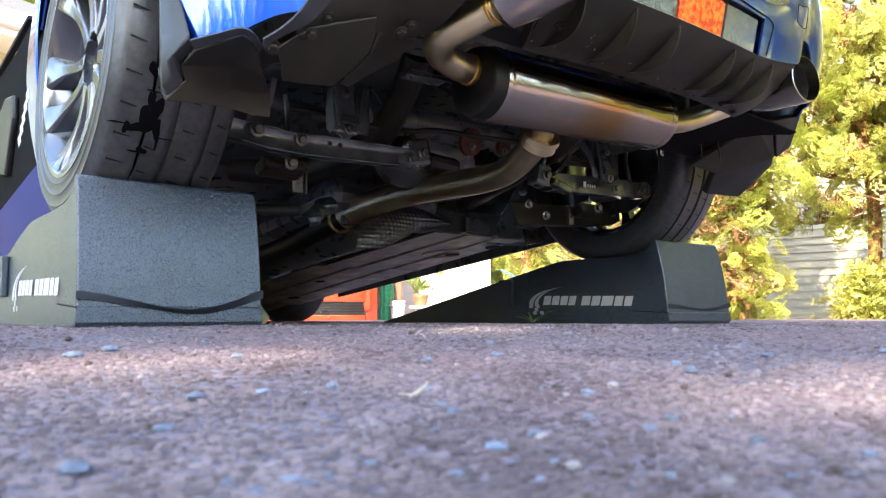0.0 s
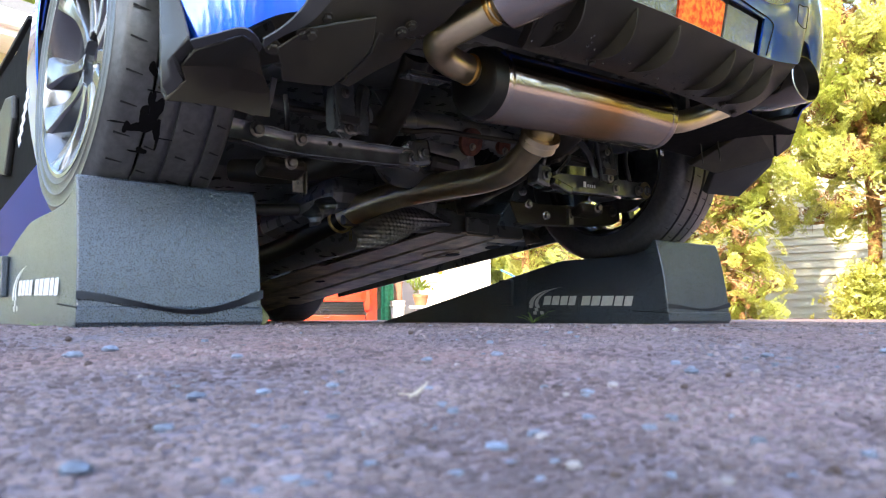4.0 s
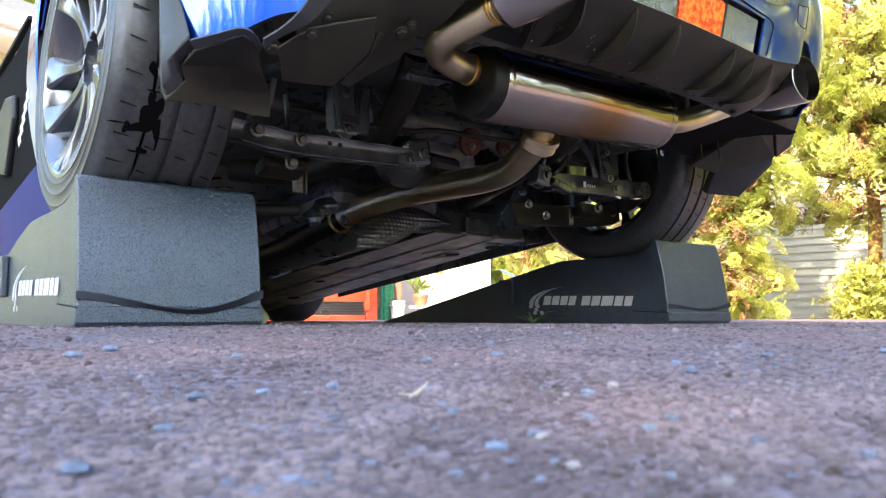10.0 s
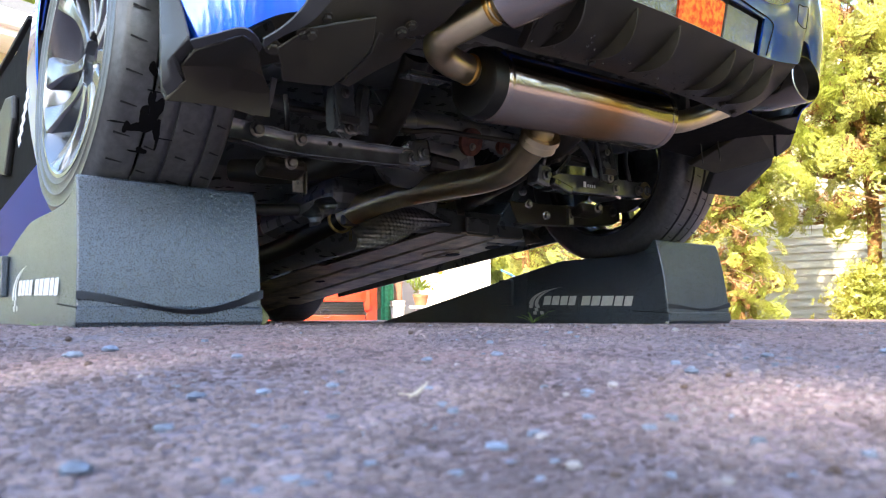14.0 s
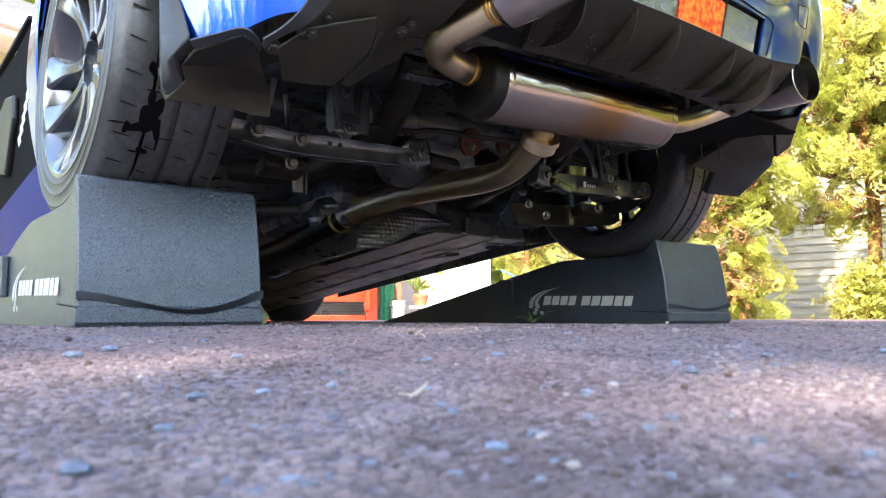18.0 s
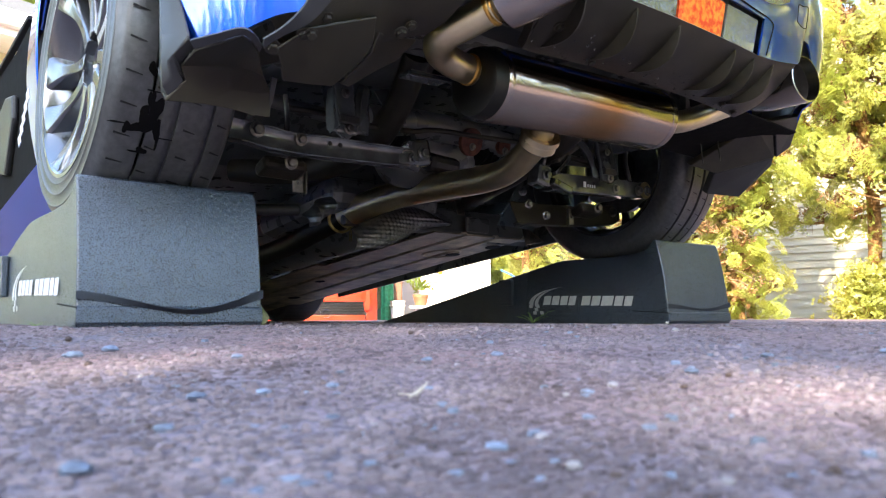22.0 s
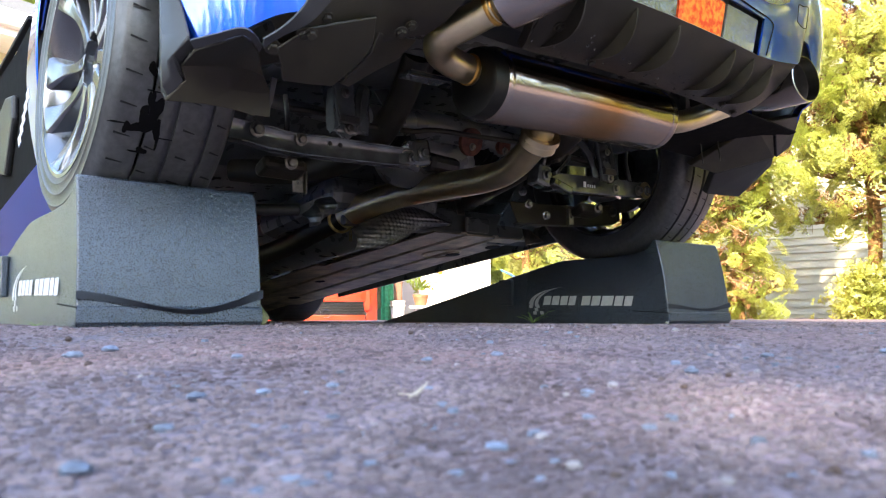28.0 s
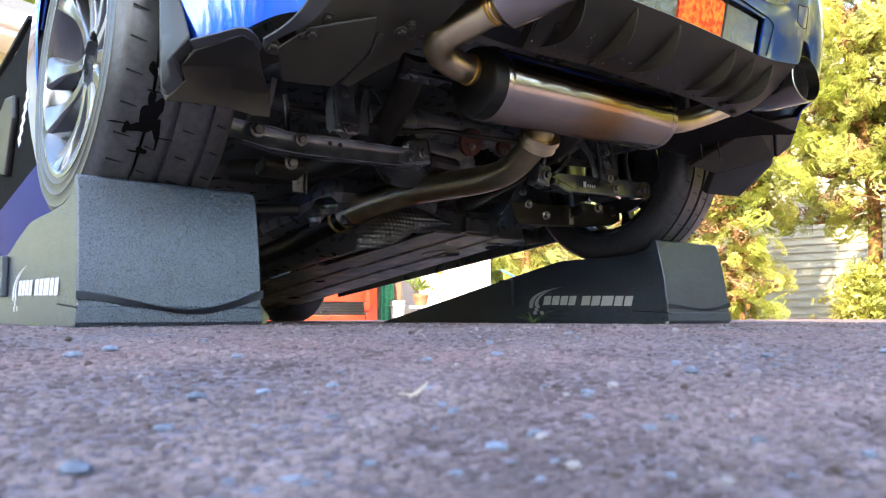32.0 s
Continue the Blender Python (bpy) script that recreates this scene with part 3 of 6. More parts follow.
    for u, v in ((0.10, 0.45), (0.26, 0.30), (0.885, 0.80), (0.955, 0.88), (0.50, 0.45), (0.60, 0.85)):
        bolt(vl, val(u, v) + Vector((0, -0.001, -0.004)), (0, -0.4, -1), 0.0075, BLACK, "clip")


build_valance()


def skin(name, rows, mat, parent, label="", thick=0.004, bevel=0.002):
    """A folded plate through rows of points, with a thickness."""
    bm = bmesh.new()
    g = [[bm.verts.new(p) for p in r] for r in rows]
    for a, b in zip(g, g[1:]):
        for k in range(len(a) - 1):
            bm.faces.new((a[k], a[k + 1], b[k + 1], b[k]))
    bmesh.ops.recalc_face_normals(bm, faces=bm.faces)
    bmesh.ops.solidify(bm, geom=bm.faces[:], thickness=thick)
    return part(name, bm, mat, parent, label, smooth=True, bevel=bevel)


def corner_flap():
    """The black corner piece behind the rear wheel: a hollow face, a crease with a lip below it, and the moulding that climbs the arch."""
    rim = [(-0.869, -0.525, 0.380), (-0.855, -0.570, 0.378), (-0.835, -0.610, 0.379), (-0.813, -0.605, 0.374), (-0.799, -0.590, 0.368)]
    top = [(-0.859, -0.515, 0.374), (-0.847, -0.560, 0.372), (-0.831, -0.600, 0.374), (-0.815, -0.597, 0.370), (-0.798, -0.580, 0.365)]
    hollow = [(-0.858, -0.462, 0.366), (-0.829, -0.478, 0.368), (-0.801, -0.495, 0.370), (-0.773, -0.498, 0.370), (-0.749, -0.490, 0.370)]
    crease = [(-0.849, -0.452, 0.348), (-0.817, -0.452, 0.348), (-0.779, -0.452, 0.350), (-0.742, -0.450, 0.353), (-0.714, -0.445, 0.358)]
    lip = [(-0.872, -0.441, 0.322), (-0.816, -0.440, 0.328), (-0.773, -0.440, 0.328), (-0.742, -0.440, 0.325), (-0.713, -0.440, 0.327)]
    back = [(x + 0.004, y + 0.045, z + 0.055) for x, y, z in lip]
    fl = skin("corner_flap", [top, hollow, crease, lip, back], BLACK, car, "black plastic corner piece", bevel=0.003)
    part("flap_rim", sheet(bmesh.new(), lambda u, v: Vector(spline(rim, 6)[round(u * 24)]).lerp(Vector(spline(top, 6)[round(u * 24)]), v), 24, 2, 0.003), RIMPL, fl, "grey upper edge of the corner piece", smooth=True)
    left = [(-0.890, -0.450, 0.640), (-0.886, -0.450, 0.479), (-0.883, -0.450, 0.407), (-0.881, -0.450, 0.359), (-0.878, -0.448, 0.334), (-0.866, -0.442, 0.322)]
    right = [(-0.880, -0.462, 0.640), (-0.872, -0.470, 0.476), (-0.862, -0.500, 0.394), (-0.873, -0.472, 0.372), (-0.860, -0.460, 0.357), (-0.849, -0.451, 0.347)]
    rows = [[Vector(a) + Vector((0.008, 0.030, 0)), Vector(a), Vector(a).lerp(Vector(b), 0.5) + Vector((0, -0.003, 0)), Vector(b)] for a, b in zip(left, right)]
    skin("arch_moulding", rows, RIMPL, fl, "satin grey-black arch moulding", bevel=0.003)
    skin("nose_facet", [[(-0.862, -0.500, 0.392), (-0.873, -0.474, 0.373), (-0.860, -0.461, 0.357)], [(-0.851, -0.493, 0.381), (-0.858, -0.463, 0.367), (-0.849, -0.453, 0.349)]], GREYPL, fl)
    skin("flap_ear", [[(-0.720, -0.462, 0.377), (-0.709, -0.459, 0.377)], [(-0.718, -0.450, 0.352), (-0.709, -0.449, 0.353)], [(-0.716, -0.443, 0.328), (-0.713, -0.443, 0.327)]], RIMPL, fl, "worn grey ear of the corner piece", 0.003, 0.001)
    # edge strip that runs on from the notch along the painted skin
    lo, hi = [(-0.798, -0.590, 0.368), (-0.776, -0.605, 0.386), (-0.746, -0.620, 0.406), (-0.720, -0.630, 0.440)], [(-0.803, -0.600, 0.375), (-0.783, -0.615, 0.392), (-0.768, -0.630, 0.411), (-0.756, -0.640, 0.434)]
    bm = sheet(bmesh.new(), lambda u, v: spline(hi, 8)[round(u * 24)].lerp(spline(lo, 8)[round(u * 24)], v), 24, 2, 0.003)
    part("edge_strip", bm, RIMPL, fl, "satin grey edge strip below the paint", smooth=True)
    # folded panel between the corner and the tailpipe, with a ridge and a scoop beyond it
    pn = skin("folded_panel", [[(-0.776, -0.585, 0.374), (-0.737, -0.600, 0.407), (-0.688, -0.600, 0.428), (-0.626, -0.600, 0.453)], [(-0.752, -0.550, 0.368), (-0.713, -0.550, 0.376), (-0.656, -0.550, 0.394), (-0.605, -0.560, 0.430)], [(-0.729, -0.510, 0.359), (-0.690, -0.510, 0.362), (-0.646, -0.510, 0.367), (-0.610, -0.540, 0.408)]], BLACK, car, "black folded inner valance panel")
    skin("ridge_face", [[(-0.605, -0.575, 0.443), (-0.600, -0.550, 0.421), (-0.607, -0.535, 0.409), (-0.625, -0.500, 0.378)], [(-0.506, -0.540, 0.465), (-0.524, -0.510, 0.436), (-0.562, -0.500, 0.411), (-0.597, -0.480, 0.384)]], BLACK, pn, "", 0.004, 0.003)
    for (x, y, z), r in (((-0.778, -0.580, 0.375), 0.0085), ((-0.735, -0.606, 0.396), 0.0075), ((-0.560, -0.600, 0.455), 0.007)):
        bolt(pn, (x, y, z), (-0.2, -0.7, -1), r, BLACK, "clip")



corner_flap()


def corner_blade():
    """The same corner on the hedge side: a broad dark blade, a lighter lip below it and the bumper's black end."""
    for nm, mat, pts in (
            ("blade", BLACK, [(0.578, -0.372, 0.425), (0.660, -0.520, 0.521), (0.722, -0.535, 0.525), (0.795, -0.500, 0.455), (0.672, -0.390, 0.412)]),
            ("blade_lip", GREYPL, [(0.672, -0.386, 0.412), (0.795, -0.497, 0.455), (0.806, -0.485, 0.436), (0.768, -0.405, 0.353), (0.690, -0.350, 0.361)]),
            ("bumper_end", GREYPL, [(0.660, -0.528, 0.524), (0.800, -0.575, 0.560), (0.824, -0.532, 0.484), (0.796, -0.505, 0.455), (0.724, -0.540, 0.527)])):
        bm = bmesh.new()
        vs = [bm.verts.new(p) for p in pts]
        bm.faces.new(vs)
        back = [bm.verts.new(Vector(p) + Vector((0.0, 0.016, 0.012))) for p in pts]
        bm.faces.new(back[::-1])
        for i in range(len(vs)):
            j = (i + 1) % len(vs)
            bm.faces.new((vs[j], vs[i], back[i], back[j]))
        part(nm, bm, mat, car, bevel=0.003)


corner_blade()


def build_inner_panels():
    # panel from the valance in over the bumper's end, behind the flap
    bm = bmesh.new()
    sheet(bm, lambda u, v: Vector((-0.775 + 0.24 * u, -0.575 + 0.04 * u + 0.20 * v - 0.05 * u * v, 0.398 + 0.06 * u - 0.012 * v + 0.06 * u * v)), 10, 6, 0.004)
    part("inner_panel", bm, BLACK, car, smooth=True)
    bm = bmesh.new()
    sheet(bm, lambda u, v: Vector((0.36 + 0.44 * u, -0.60 + 0.04 * u + 0.24 * v, 0.505 + 0.015 * u - 0.045 * v)), 10, 6, 0.004)
    part("inner_panel", bm, WELL, car, smooth=True)
    for x, y, z in ((-0.742, -0.598, 0.398), (-0.757, -0.552, 0.386), (0.72, -0.53, 0.525), (-0.58, -0.60, 0.44)):
        bolt(car, (x, y, z), (0, -0.5, -1), 0.008, BLACK, "clip")
    for x, y, z, h in ((0.480, -0.46, 0.455, 0.05), (0.565, -0.46, 0.475, 0.05)):
        bm = beam(bmesh.new(), (x, y, z), (x + 0.01, y, z - h), 0.0025, 0.0025, (1, 0, 0))
        part("panel_edge", bm, GREYPL, car)


build_inner_panels()


# wheels
def wheel(xo, s):
    """A tyre and a twin-spoke rim; s is -1 or 1 for the side that faces outward."""
    m = Matrix.Translation((xo, 0, 0.50)) @ pose(0, 0, 0, 0, 1.4 * (1 if s < 0 else -1), 0)
    if s > 0:
        m = m @ pose(0, 0, 0, 0, 0, 180)
    # local x runs inward from the outer face
    W, R = 0.215, 0.3105
    bm = bmesh.new()
    rim = [(0.222, 0.004), (0.229, 0.004), (0.229, 0.010), (0.218, 0.014), (0.214, 0.03), (0.206, 0.05), (0.200, 0.09), (0.206, 0.15), (0.214, 0.195),
           (0.226, 0.205), (0.226, 0.211), (0.218, 0.211), (0.208, 0.200), (0.198, 0.15), (0.192, 0.09), (0.198, 0.05), (0.208, 0.025), (0.214, 0.012)]
    lathe(bm, rim, m, 72, closed=True)
    w = part("wheel", bm, RIM, car, "silver alloy wheel with twin spokes", smooth=True)
    # spokes
    for k in range(5):
        for sgn in (-1, 1):
            bm = bmesh.new()
            ang = 2 * math.pi * k / 5 - 0.14
            e0, e1 = ang + sgn * 0.34, ang + sgn * 0.25
            hub = Vector((0.052, 0.050 * math.cos(e0), 0.050 * math.sin(e0)))
            end = Vector((0.026, 0.217 * math.cos(e1), 0.217 * math.sin(e1)))
            axis, d = Vector((1, 0, 0)), (end - hub).normalized()
            side = axis.cross(d).normalized()
            rings = []
            for q in range(9):
                f = q / 8
                c = hub.lerp(end, f)
                xf = 0.036 - 0.030 * f + 0.012 * math.sin(math.pi * f)
                hw = 0.017 - 0.004 * math.sin(math.pi * f) + 0.022 * max(f - 0.6, 0) ** 1.4 / 0.277
                dp = 0.044 - 0.008 * f
                rings.append([bm.verts.new(m @ (Vector((x, c.y, c.z)) + Vector((0, side.y, side.z)) * w0)) for x, w0 in ((xf, -hw * 0.75), (xf, hw * 0.75), (xf + 0.006, hw), (xf + dp, hw * 1.1), (xf + dp, -hw * 1.1), (xf + 0.006, -hw))])
            for ra, rb in zip(rings, rings[1:]):
                for q in range(6):
                    bm.faces.new((ra[q], ra[(q + 1) % 6], rb[(q + 1) % 6], rb[q]))
            bm.faces.new(rings[0][::-1])
            bm.faces.new(rings[-1])
            bmesh.ops.recalc_face_normals(bm, faces=bm.faces)
            part("spoke", bm, RIM, w, bevel=0.002, smooth=True)
    bm = bmesh.new()
    lathe(bm, [(0.001, 0.056), (0.026, 0.056), (0.031, 0.050), (0.036, 0.056), (0.076, 0.058), (0.086, 0.064), (0.086, 0.09), (0.001, 0.09)], m, 40)
    part("hub", bm, RIM, w, smooth=True)
    for k in range(5):
        an = 2 * math.pi * k / 5 + 0.2
        p = m @ Vector((0.032, 0.057 * math.cos(an), 0.057 * math.sin(an)))
        bm = lathe(bmesh.new(), [(0.001, 0.012), (0.007, 0.012), (0.008, 0.024), (0.008, 0.03)], Matrix.Translation(p) @ m.to_3x3().to_4x4(), 12)
        part("lug_nut", bm, ARM, w, "dark lug nut")
    # tyre with three grooves
    prof = [(0.226, 0.006), (0.237, 0.004), (0.241, 0.0015), (0.245, 0.004), (0.258, 0.003), (0.261, 0.0005), (0.264, 0.003), (0.280, 0.004), (0.283, 0.002), (0.286, 0.006), (0.300, 0.012), (R - 0.004, 0.022)]
    for g, gw in ((0.066, 0.004), (0.108, 0.010), (0.166, 0.009)):
        prof += [(R, g - gw / 2 - 0.001), (R - 0.007, g - gw / 2), (R - 0.007, g + gw / 2), (R, g + gw / 2 + 0.001)]
    prof += [(R - 0.004, 0.193), (0.300, 0.205), (0.285, 0.215), (0.262, 0.218), (0.238, 0.214), (0.226, 0.209)]
    bm = lathe(bmesh.new(), prof, m, 96)
    ty = part("tyre", bm, RUBBER, w, "black road tyre", smooth=True)
    bm = bmesh.new()
    rng = random.Random(4 if s < 0 else 9)
    # dark strips just proud of the tread put the slits' shade into colour
    for k in range(38):
        an = 2 * math.pi * k / 38
        for a0, a1, off in ((0.020, 0.046, 0), (0.072, 0.088, 0.05), (0.126, 0.146, 0.09), (0.180, 0.197, 0.03)):
            an2 = an + off + rng.uniform(-0.004, 0.004)
            tilt = 0.012
            nrm = m.to_3x3() @ Vector((0, math.cos(an2), math.sin(an2)))
            q0, q1 = ((a0, an2), (a1, an2 + tilt))
            d0, d1 = [m @ Vector((a, (R + 0.0002) * math.cos(g), (R + 0.0002) * math.sin(g))) for a, g in (q0, q1)]
            beam(bm, d0, d1, 0.0036, 0.001, nrm, 0.0014, 0.001)
    part("tread_pattern", bm, SIPE, w)["kind"] = "stuff"
    if s < 0:
        # dark water stains run across the tread
        for a0, an0, ra, rb, seed in ((0.066, 212.5, 0.012, 0.026, 1), (0.076, 208.5, 0.010, 0.020, 2), (0.084, 215, 0.007, 0.016, 12), (0.052, 215.3, 0.017, 0.008, 3), (0.037, 215.6, 0.006, 0.009, 4), (0.089, 219, 0.003, 0.012, 5), (0.066, 206, 0.005, 0.016, 8),
                                      (0.0600, 197.2, 0.007, 0.010, 6), (0.069, 222.6, 0.008, 0.007, 7), (0.066, 210, 0.0016, 0.125, 9), (0.022, 214.6, 0.016, 0.0014, 10), (0.058, 223.2, 0.012, 0.0015, 11), (0.066, 203.5, 0.010, 0.0016, 13), (0.098, 217.5, 0.012, 0.0014, 14)):
            rg = random.Random(seed)
            bm = bmesh.new()
            cen = None
            ring = []
            for k in range(30):
                th = 2 * math.pi * k / 30
                q = 1.0 + 0.22 * math.sin(2 * th + seed) + 0.14 * math.sin(3 * th + 2 * seed) + rg.uniform(-0.05, 0.05)
                aa, an = a0 + ra * q * math.cos(th), math.radians(an0) + rb / R * q * math.sin(th)
                ring.append(bm.verts.new(m @ Vector((aa, (R + 0.0009) * math.cos(an), (R + 0.0009) * math.sin(an)))))
            cen = bm.verts.new(m @ Vector((a0, (R + 0.0015) * math.cos(math.radians(an0)), (R + 0.0015) * math.sin(math.radians(an0)))))
            for k in range(30):
                bm.faces.new((cen, ring[k], ring[(k + 1) % 30]))
            part("wet_stain", bm, WET, w, "dark wet stain on the tread", smooth=True)
    # brake disc
    bm = lathe(bmesh.new(), [(0.06, 0.085), (0.145, 0.085), (0.145, 0.105), (0.06, 0.105)], m, 48, closed=True)
    part("brake_disc", bm, ARM, w)
    return w


wheel(-0.900, -1)
wheel(0.868, 1)


def build_exhaust():
    a, b = Vector((-0.335, -0.52, 0.430)), Vector((0.183, -0.52, 0.453))
    d = (b - a).normalized()
    m = Matrix.Translation(a) @ d.to_track_quat("X", "Z").to_matrix().to_4x4()
    L = (b - a).length
    bm = lathe(bmesh.new(), [(0.065, 0.0), (0.0665, 0.002), (0.0665, L - 0.002), (0.062, L + 0.002), (0.03, L + 0.004), (0.001, L + 0.004)], m, 56)
    muf = part("muffler", bm, CAN, car, "brushed stainless muffler with heat-tinted band", smooth=True)
    bm = lathe(bmesh.new(), [(0.001, -0.03), (0.05, -0.03), (0.060, -0.026), (0.0645, -0.012), (0.0645, 0.004)], m, 56)
    part("end_cap", bm, DARKCAN, muf, "dark muffler end cap", smooth=True)
    for x0, w0 in ((0.010, 0.010), (L - 0.016, 0.008)):
        bm = lathe(bmesh.new(), [(0.0665, x0 - w0 / 2), (0.0682, x0 - w0 / 3), (0.0682, x0 + w0 / 3), (0.0665, x0 + w0 / 2)], m, 56)
        part("rolled_seam", bm, STEEL, muf, "rolled end seam", smooth=True)
    for p, d2 in (((-0.372, -0.5215, 0.448), (-1, 0, 0.03)), ((0.188, -0.521, 0.4535), (1, 0, 0.06)), ((-0.443, -0.655, 0.4945), (0.3, -1, 0.3))):
        wm = Matrix.Translation(p) @ Vector(d2).to_track_quat("X", "Z").to_matrix().to_4x4()
        bm = lathe(bmesh.new(), [(0.0255, -0.005), (0.0285, -0.002), (0.0285, 0.002), (0.0255, 0.005)], wm, 30)
        part("weld_bead", bm, BAND, muf, "straw-coloured weld bead", smooth=True)
    # pipe to the tip on the hedge side
    bm = tube(bmesh.new(), [(0.175, -0.52, 0.452), (0.27, -0.528, 0.462), (0.36, -0.545, 0.492), (0.425, -0.585, 0.522), (0.449, -0.635, 0.536)], 0.026, 20)
    part("outlet_pipe", bm, PIPE, muf, smooth=True)
    tm = Matrix.Translation((0.449, -0.605, 0.534)) @ (Vector((-0.020, -0.145, 0.006))).to_track_quat("X", "Z").to_matrix().to_4x4()
    bm = lathe(bmesh.new(), [(0.027, 0.0), (0.040, 0.02), (0.047, 0.06), (0.0525, 0.145), (0.0525, 0.150), (0.0495, 0.151), (0.0485, 0.120)], tm, 48)
    tip = part("exhaust_tip", bm, CHROME, muf, "polished round exhaust tip", smooth=True)
    bm = lathe(bmesh.new(), [(0.0486, 0.125), (0.045, 0.07), (0.038, 0.03), (0.0005, 0.025)], tm, 40)
    part("bore", bm, BORE, tip, "sooty grey inside of the tip", smooth=True)
    # elbow and tip on the other side
    bm = tube(bmesh.new(), [(-0.335, -0.52, 0.447), (-0.40, -0.523, 0.449), (-0.450, -0.535, 0.458), (-0.474, -0.572, 0.468), (-0.455, -0.625, 0.485), (-0.435, -0.68, 0.502)], 0.026, 20)
    part("outlet_pipe", bm, PIPE, muf, smooth=True)
    tm = Matrix.Translation((-0.441, -0.662, 0.497)) @ (Vector((0.035, -0.125, 0.036))).to_track_quat("X", "Z").to_matrix().to_4x4()
    bm = lathe(bmesh.new(), [(0.028, 0.0), (0.045, 0.015), (0.050, 0.06), (0.0525, 0.145), (0.0525, 0.150), (0.0495, 0.151), (0.0485, 0.120)], tm, 48)
    tip = part("exhaust_tip", bm, CHROME, muf, "polished round exhaust tip", smooth=True)
    bm = lathe(bmesh.new(), [(0.0486, 0.125), (0.045, 0.07), (0.038, 0.03), (0.0005, 0.025)], tm, 40)
    part("bore", bm, BORE, tip, "sooty grey inside of the tip", smooth=True)
    # inlet, flange and the long pipe forward
    bm = tube(bmesh.new(), [(-0.140, -0.490, 0.413), (-0.129, -0.475, 0.398), (-0.114, -0.450, 0.378)], 0.026, 20)
    part("inlet_pipe", bm, PIPE, muf, smooth=True)
    fm = Matrix.Translation((-0.114, -0.450, 0.378)) @ Vector((0.02, 0.06, -0.055)).to_track_quat("X", "Z").to_matrix().to_4x4()
    bm = lathe(bmesh.new(), [(0.028, -0.012), (0.040, -0.012), (0.042, -0.002), (0.036, 0.0), (0.038, 0.004), (0.040, 0.016), (0.034, 0.022), (0.027, 0.022)], fm, 36)
    part("flange", bm, PIPE, muf, "heat-tinted pipe flange")
    bm = tube(bmesh.new(), [(-0.114, -0.450, 0.378), (-0.066, -0.320, 0.343), (-0.031, -0.180, 0.341), (0.005, 0.060, 0.358), (0.010, 0.220, 0.360), (0.004, 0.370, 0.346), (-0.004, 0.460, 0.325)], [0.029, 0.030, 0.033, 0.037, 0.039, 0.041, 0.041], 24, 12)
    mp = part("mid_pipe", bm, PIPE, car, "heat-tinted stainless exhaust pipe", smooth=True)
    # the front pipe takes a darker metal than the pipe behind it
    bm = tube(bmesh.new(), [(-0.004, 0.460, 0.323), (-0.026, 0.600, 0.292), (-0.015, 0.850, 0.253), (0.05, 1.6, 0.21)], 0.036, 22)
    part("front_pipe", bm, DARKCAN, mp, "dark front pipe", smooth=True)
    bm = lathe(bmesh.new(), [(0.036, 0), (0.043, 0), (0.043, 0.008), (0.036, 0.008)], Matrix.Translation((-0.033, 0.440, 0.311)) @ Vector((0.1, 1, -0.05)).to_track_quat("X", "Z").to_matrix().to_4x4(), 36, closed=True)
    part("clamp_ring", bm, GOLD, mp, "brass-coloured clamp ring")


build_exhaust()


def plate(name, a, b, w, h, mat, parent, label="", bev=0.004, up=(0, 0, 1)):
    return part(name, beam(bmesh.new(), a, b, w, h, up), mat, parent, label, bevel=bev)


def channel(bm, a, b, h, d, up=(0, 0, 1)):
    """A pressed arm: web facing the rear with a flange along both edges."""
    a, b, up = Vector(a), Vector(b), Vector(up)
    side = (b - a).normalized().cross(up).normalized()
    beam(bm, a, b, 0.004, h, up)
    for s in (-1, 1):
        off = up * (s * h / 2) - side * d / 2 * (1 if side.y < 0 else -1)
        beam(bm, a + off, b + off, d, 0.004, up)
    return bm


def pressed_arm():
    """The lateral arm behind the wet tyre: a dished pressing with rolled edges, waisted towards its middle."""
    st = [(-0.71, 0.392, 0.352), (-0.633, 0.387, 0.349), (-0.574, 0.383, 0.342), (-0.525, 0.378, 0.340), (-0.474, 0.382, 0.341), (-0.42, 0.384, 0.343), (-0.275, 0.387, 0.348), (-0.235, 0.388, 0.352)]
    y = -0.168
    rows = [[(x, y + 0.014, t + 0.004), (x, y - 0.001, t), (x, y + 0.003, t - 0.009), (x, y + 0.004, (t + b) / 2), (x, y + 0.003, b + 0.009), (x, y - 0.001, b), (x, y + 0.016, b - 0.004)] for x, t, b in st]
    arm = skin("lateral_arm", rows, ARM, car, "black pressed-steel lateral arm with rolled edges", 0.003, 0.0)
    part("rolled_edge", tube(bmesh.new(), [(x, y - 0.002, t) for x, t, b in st[1:]], 0.0024, 8, 6), ARM, arm, smooth=True)
    part("rolled_edge", tube(bmesh.new(), [(x, y - 0.002, b) for x, t, b in st[1:]], 0.0024, 8, 6), ARM, arm, smooth=True)
    return arm


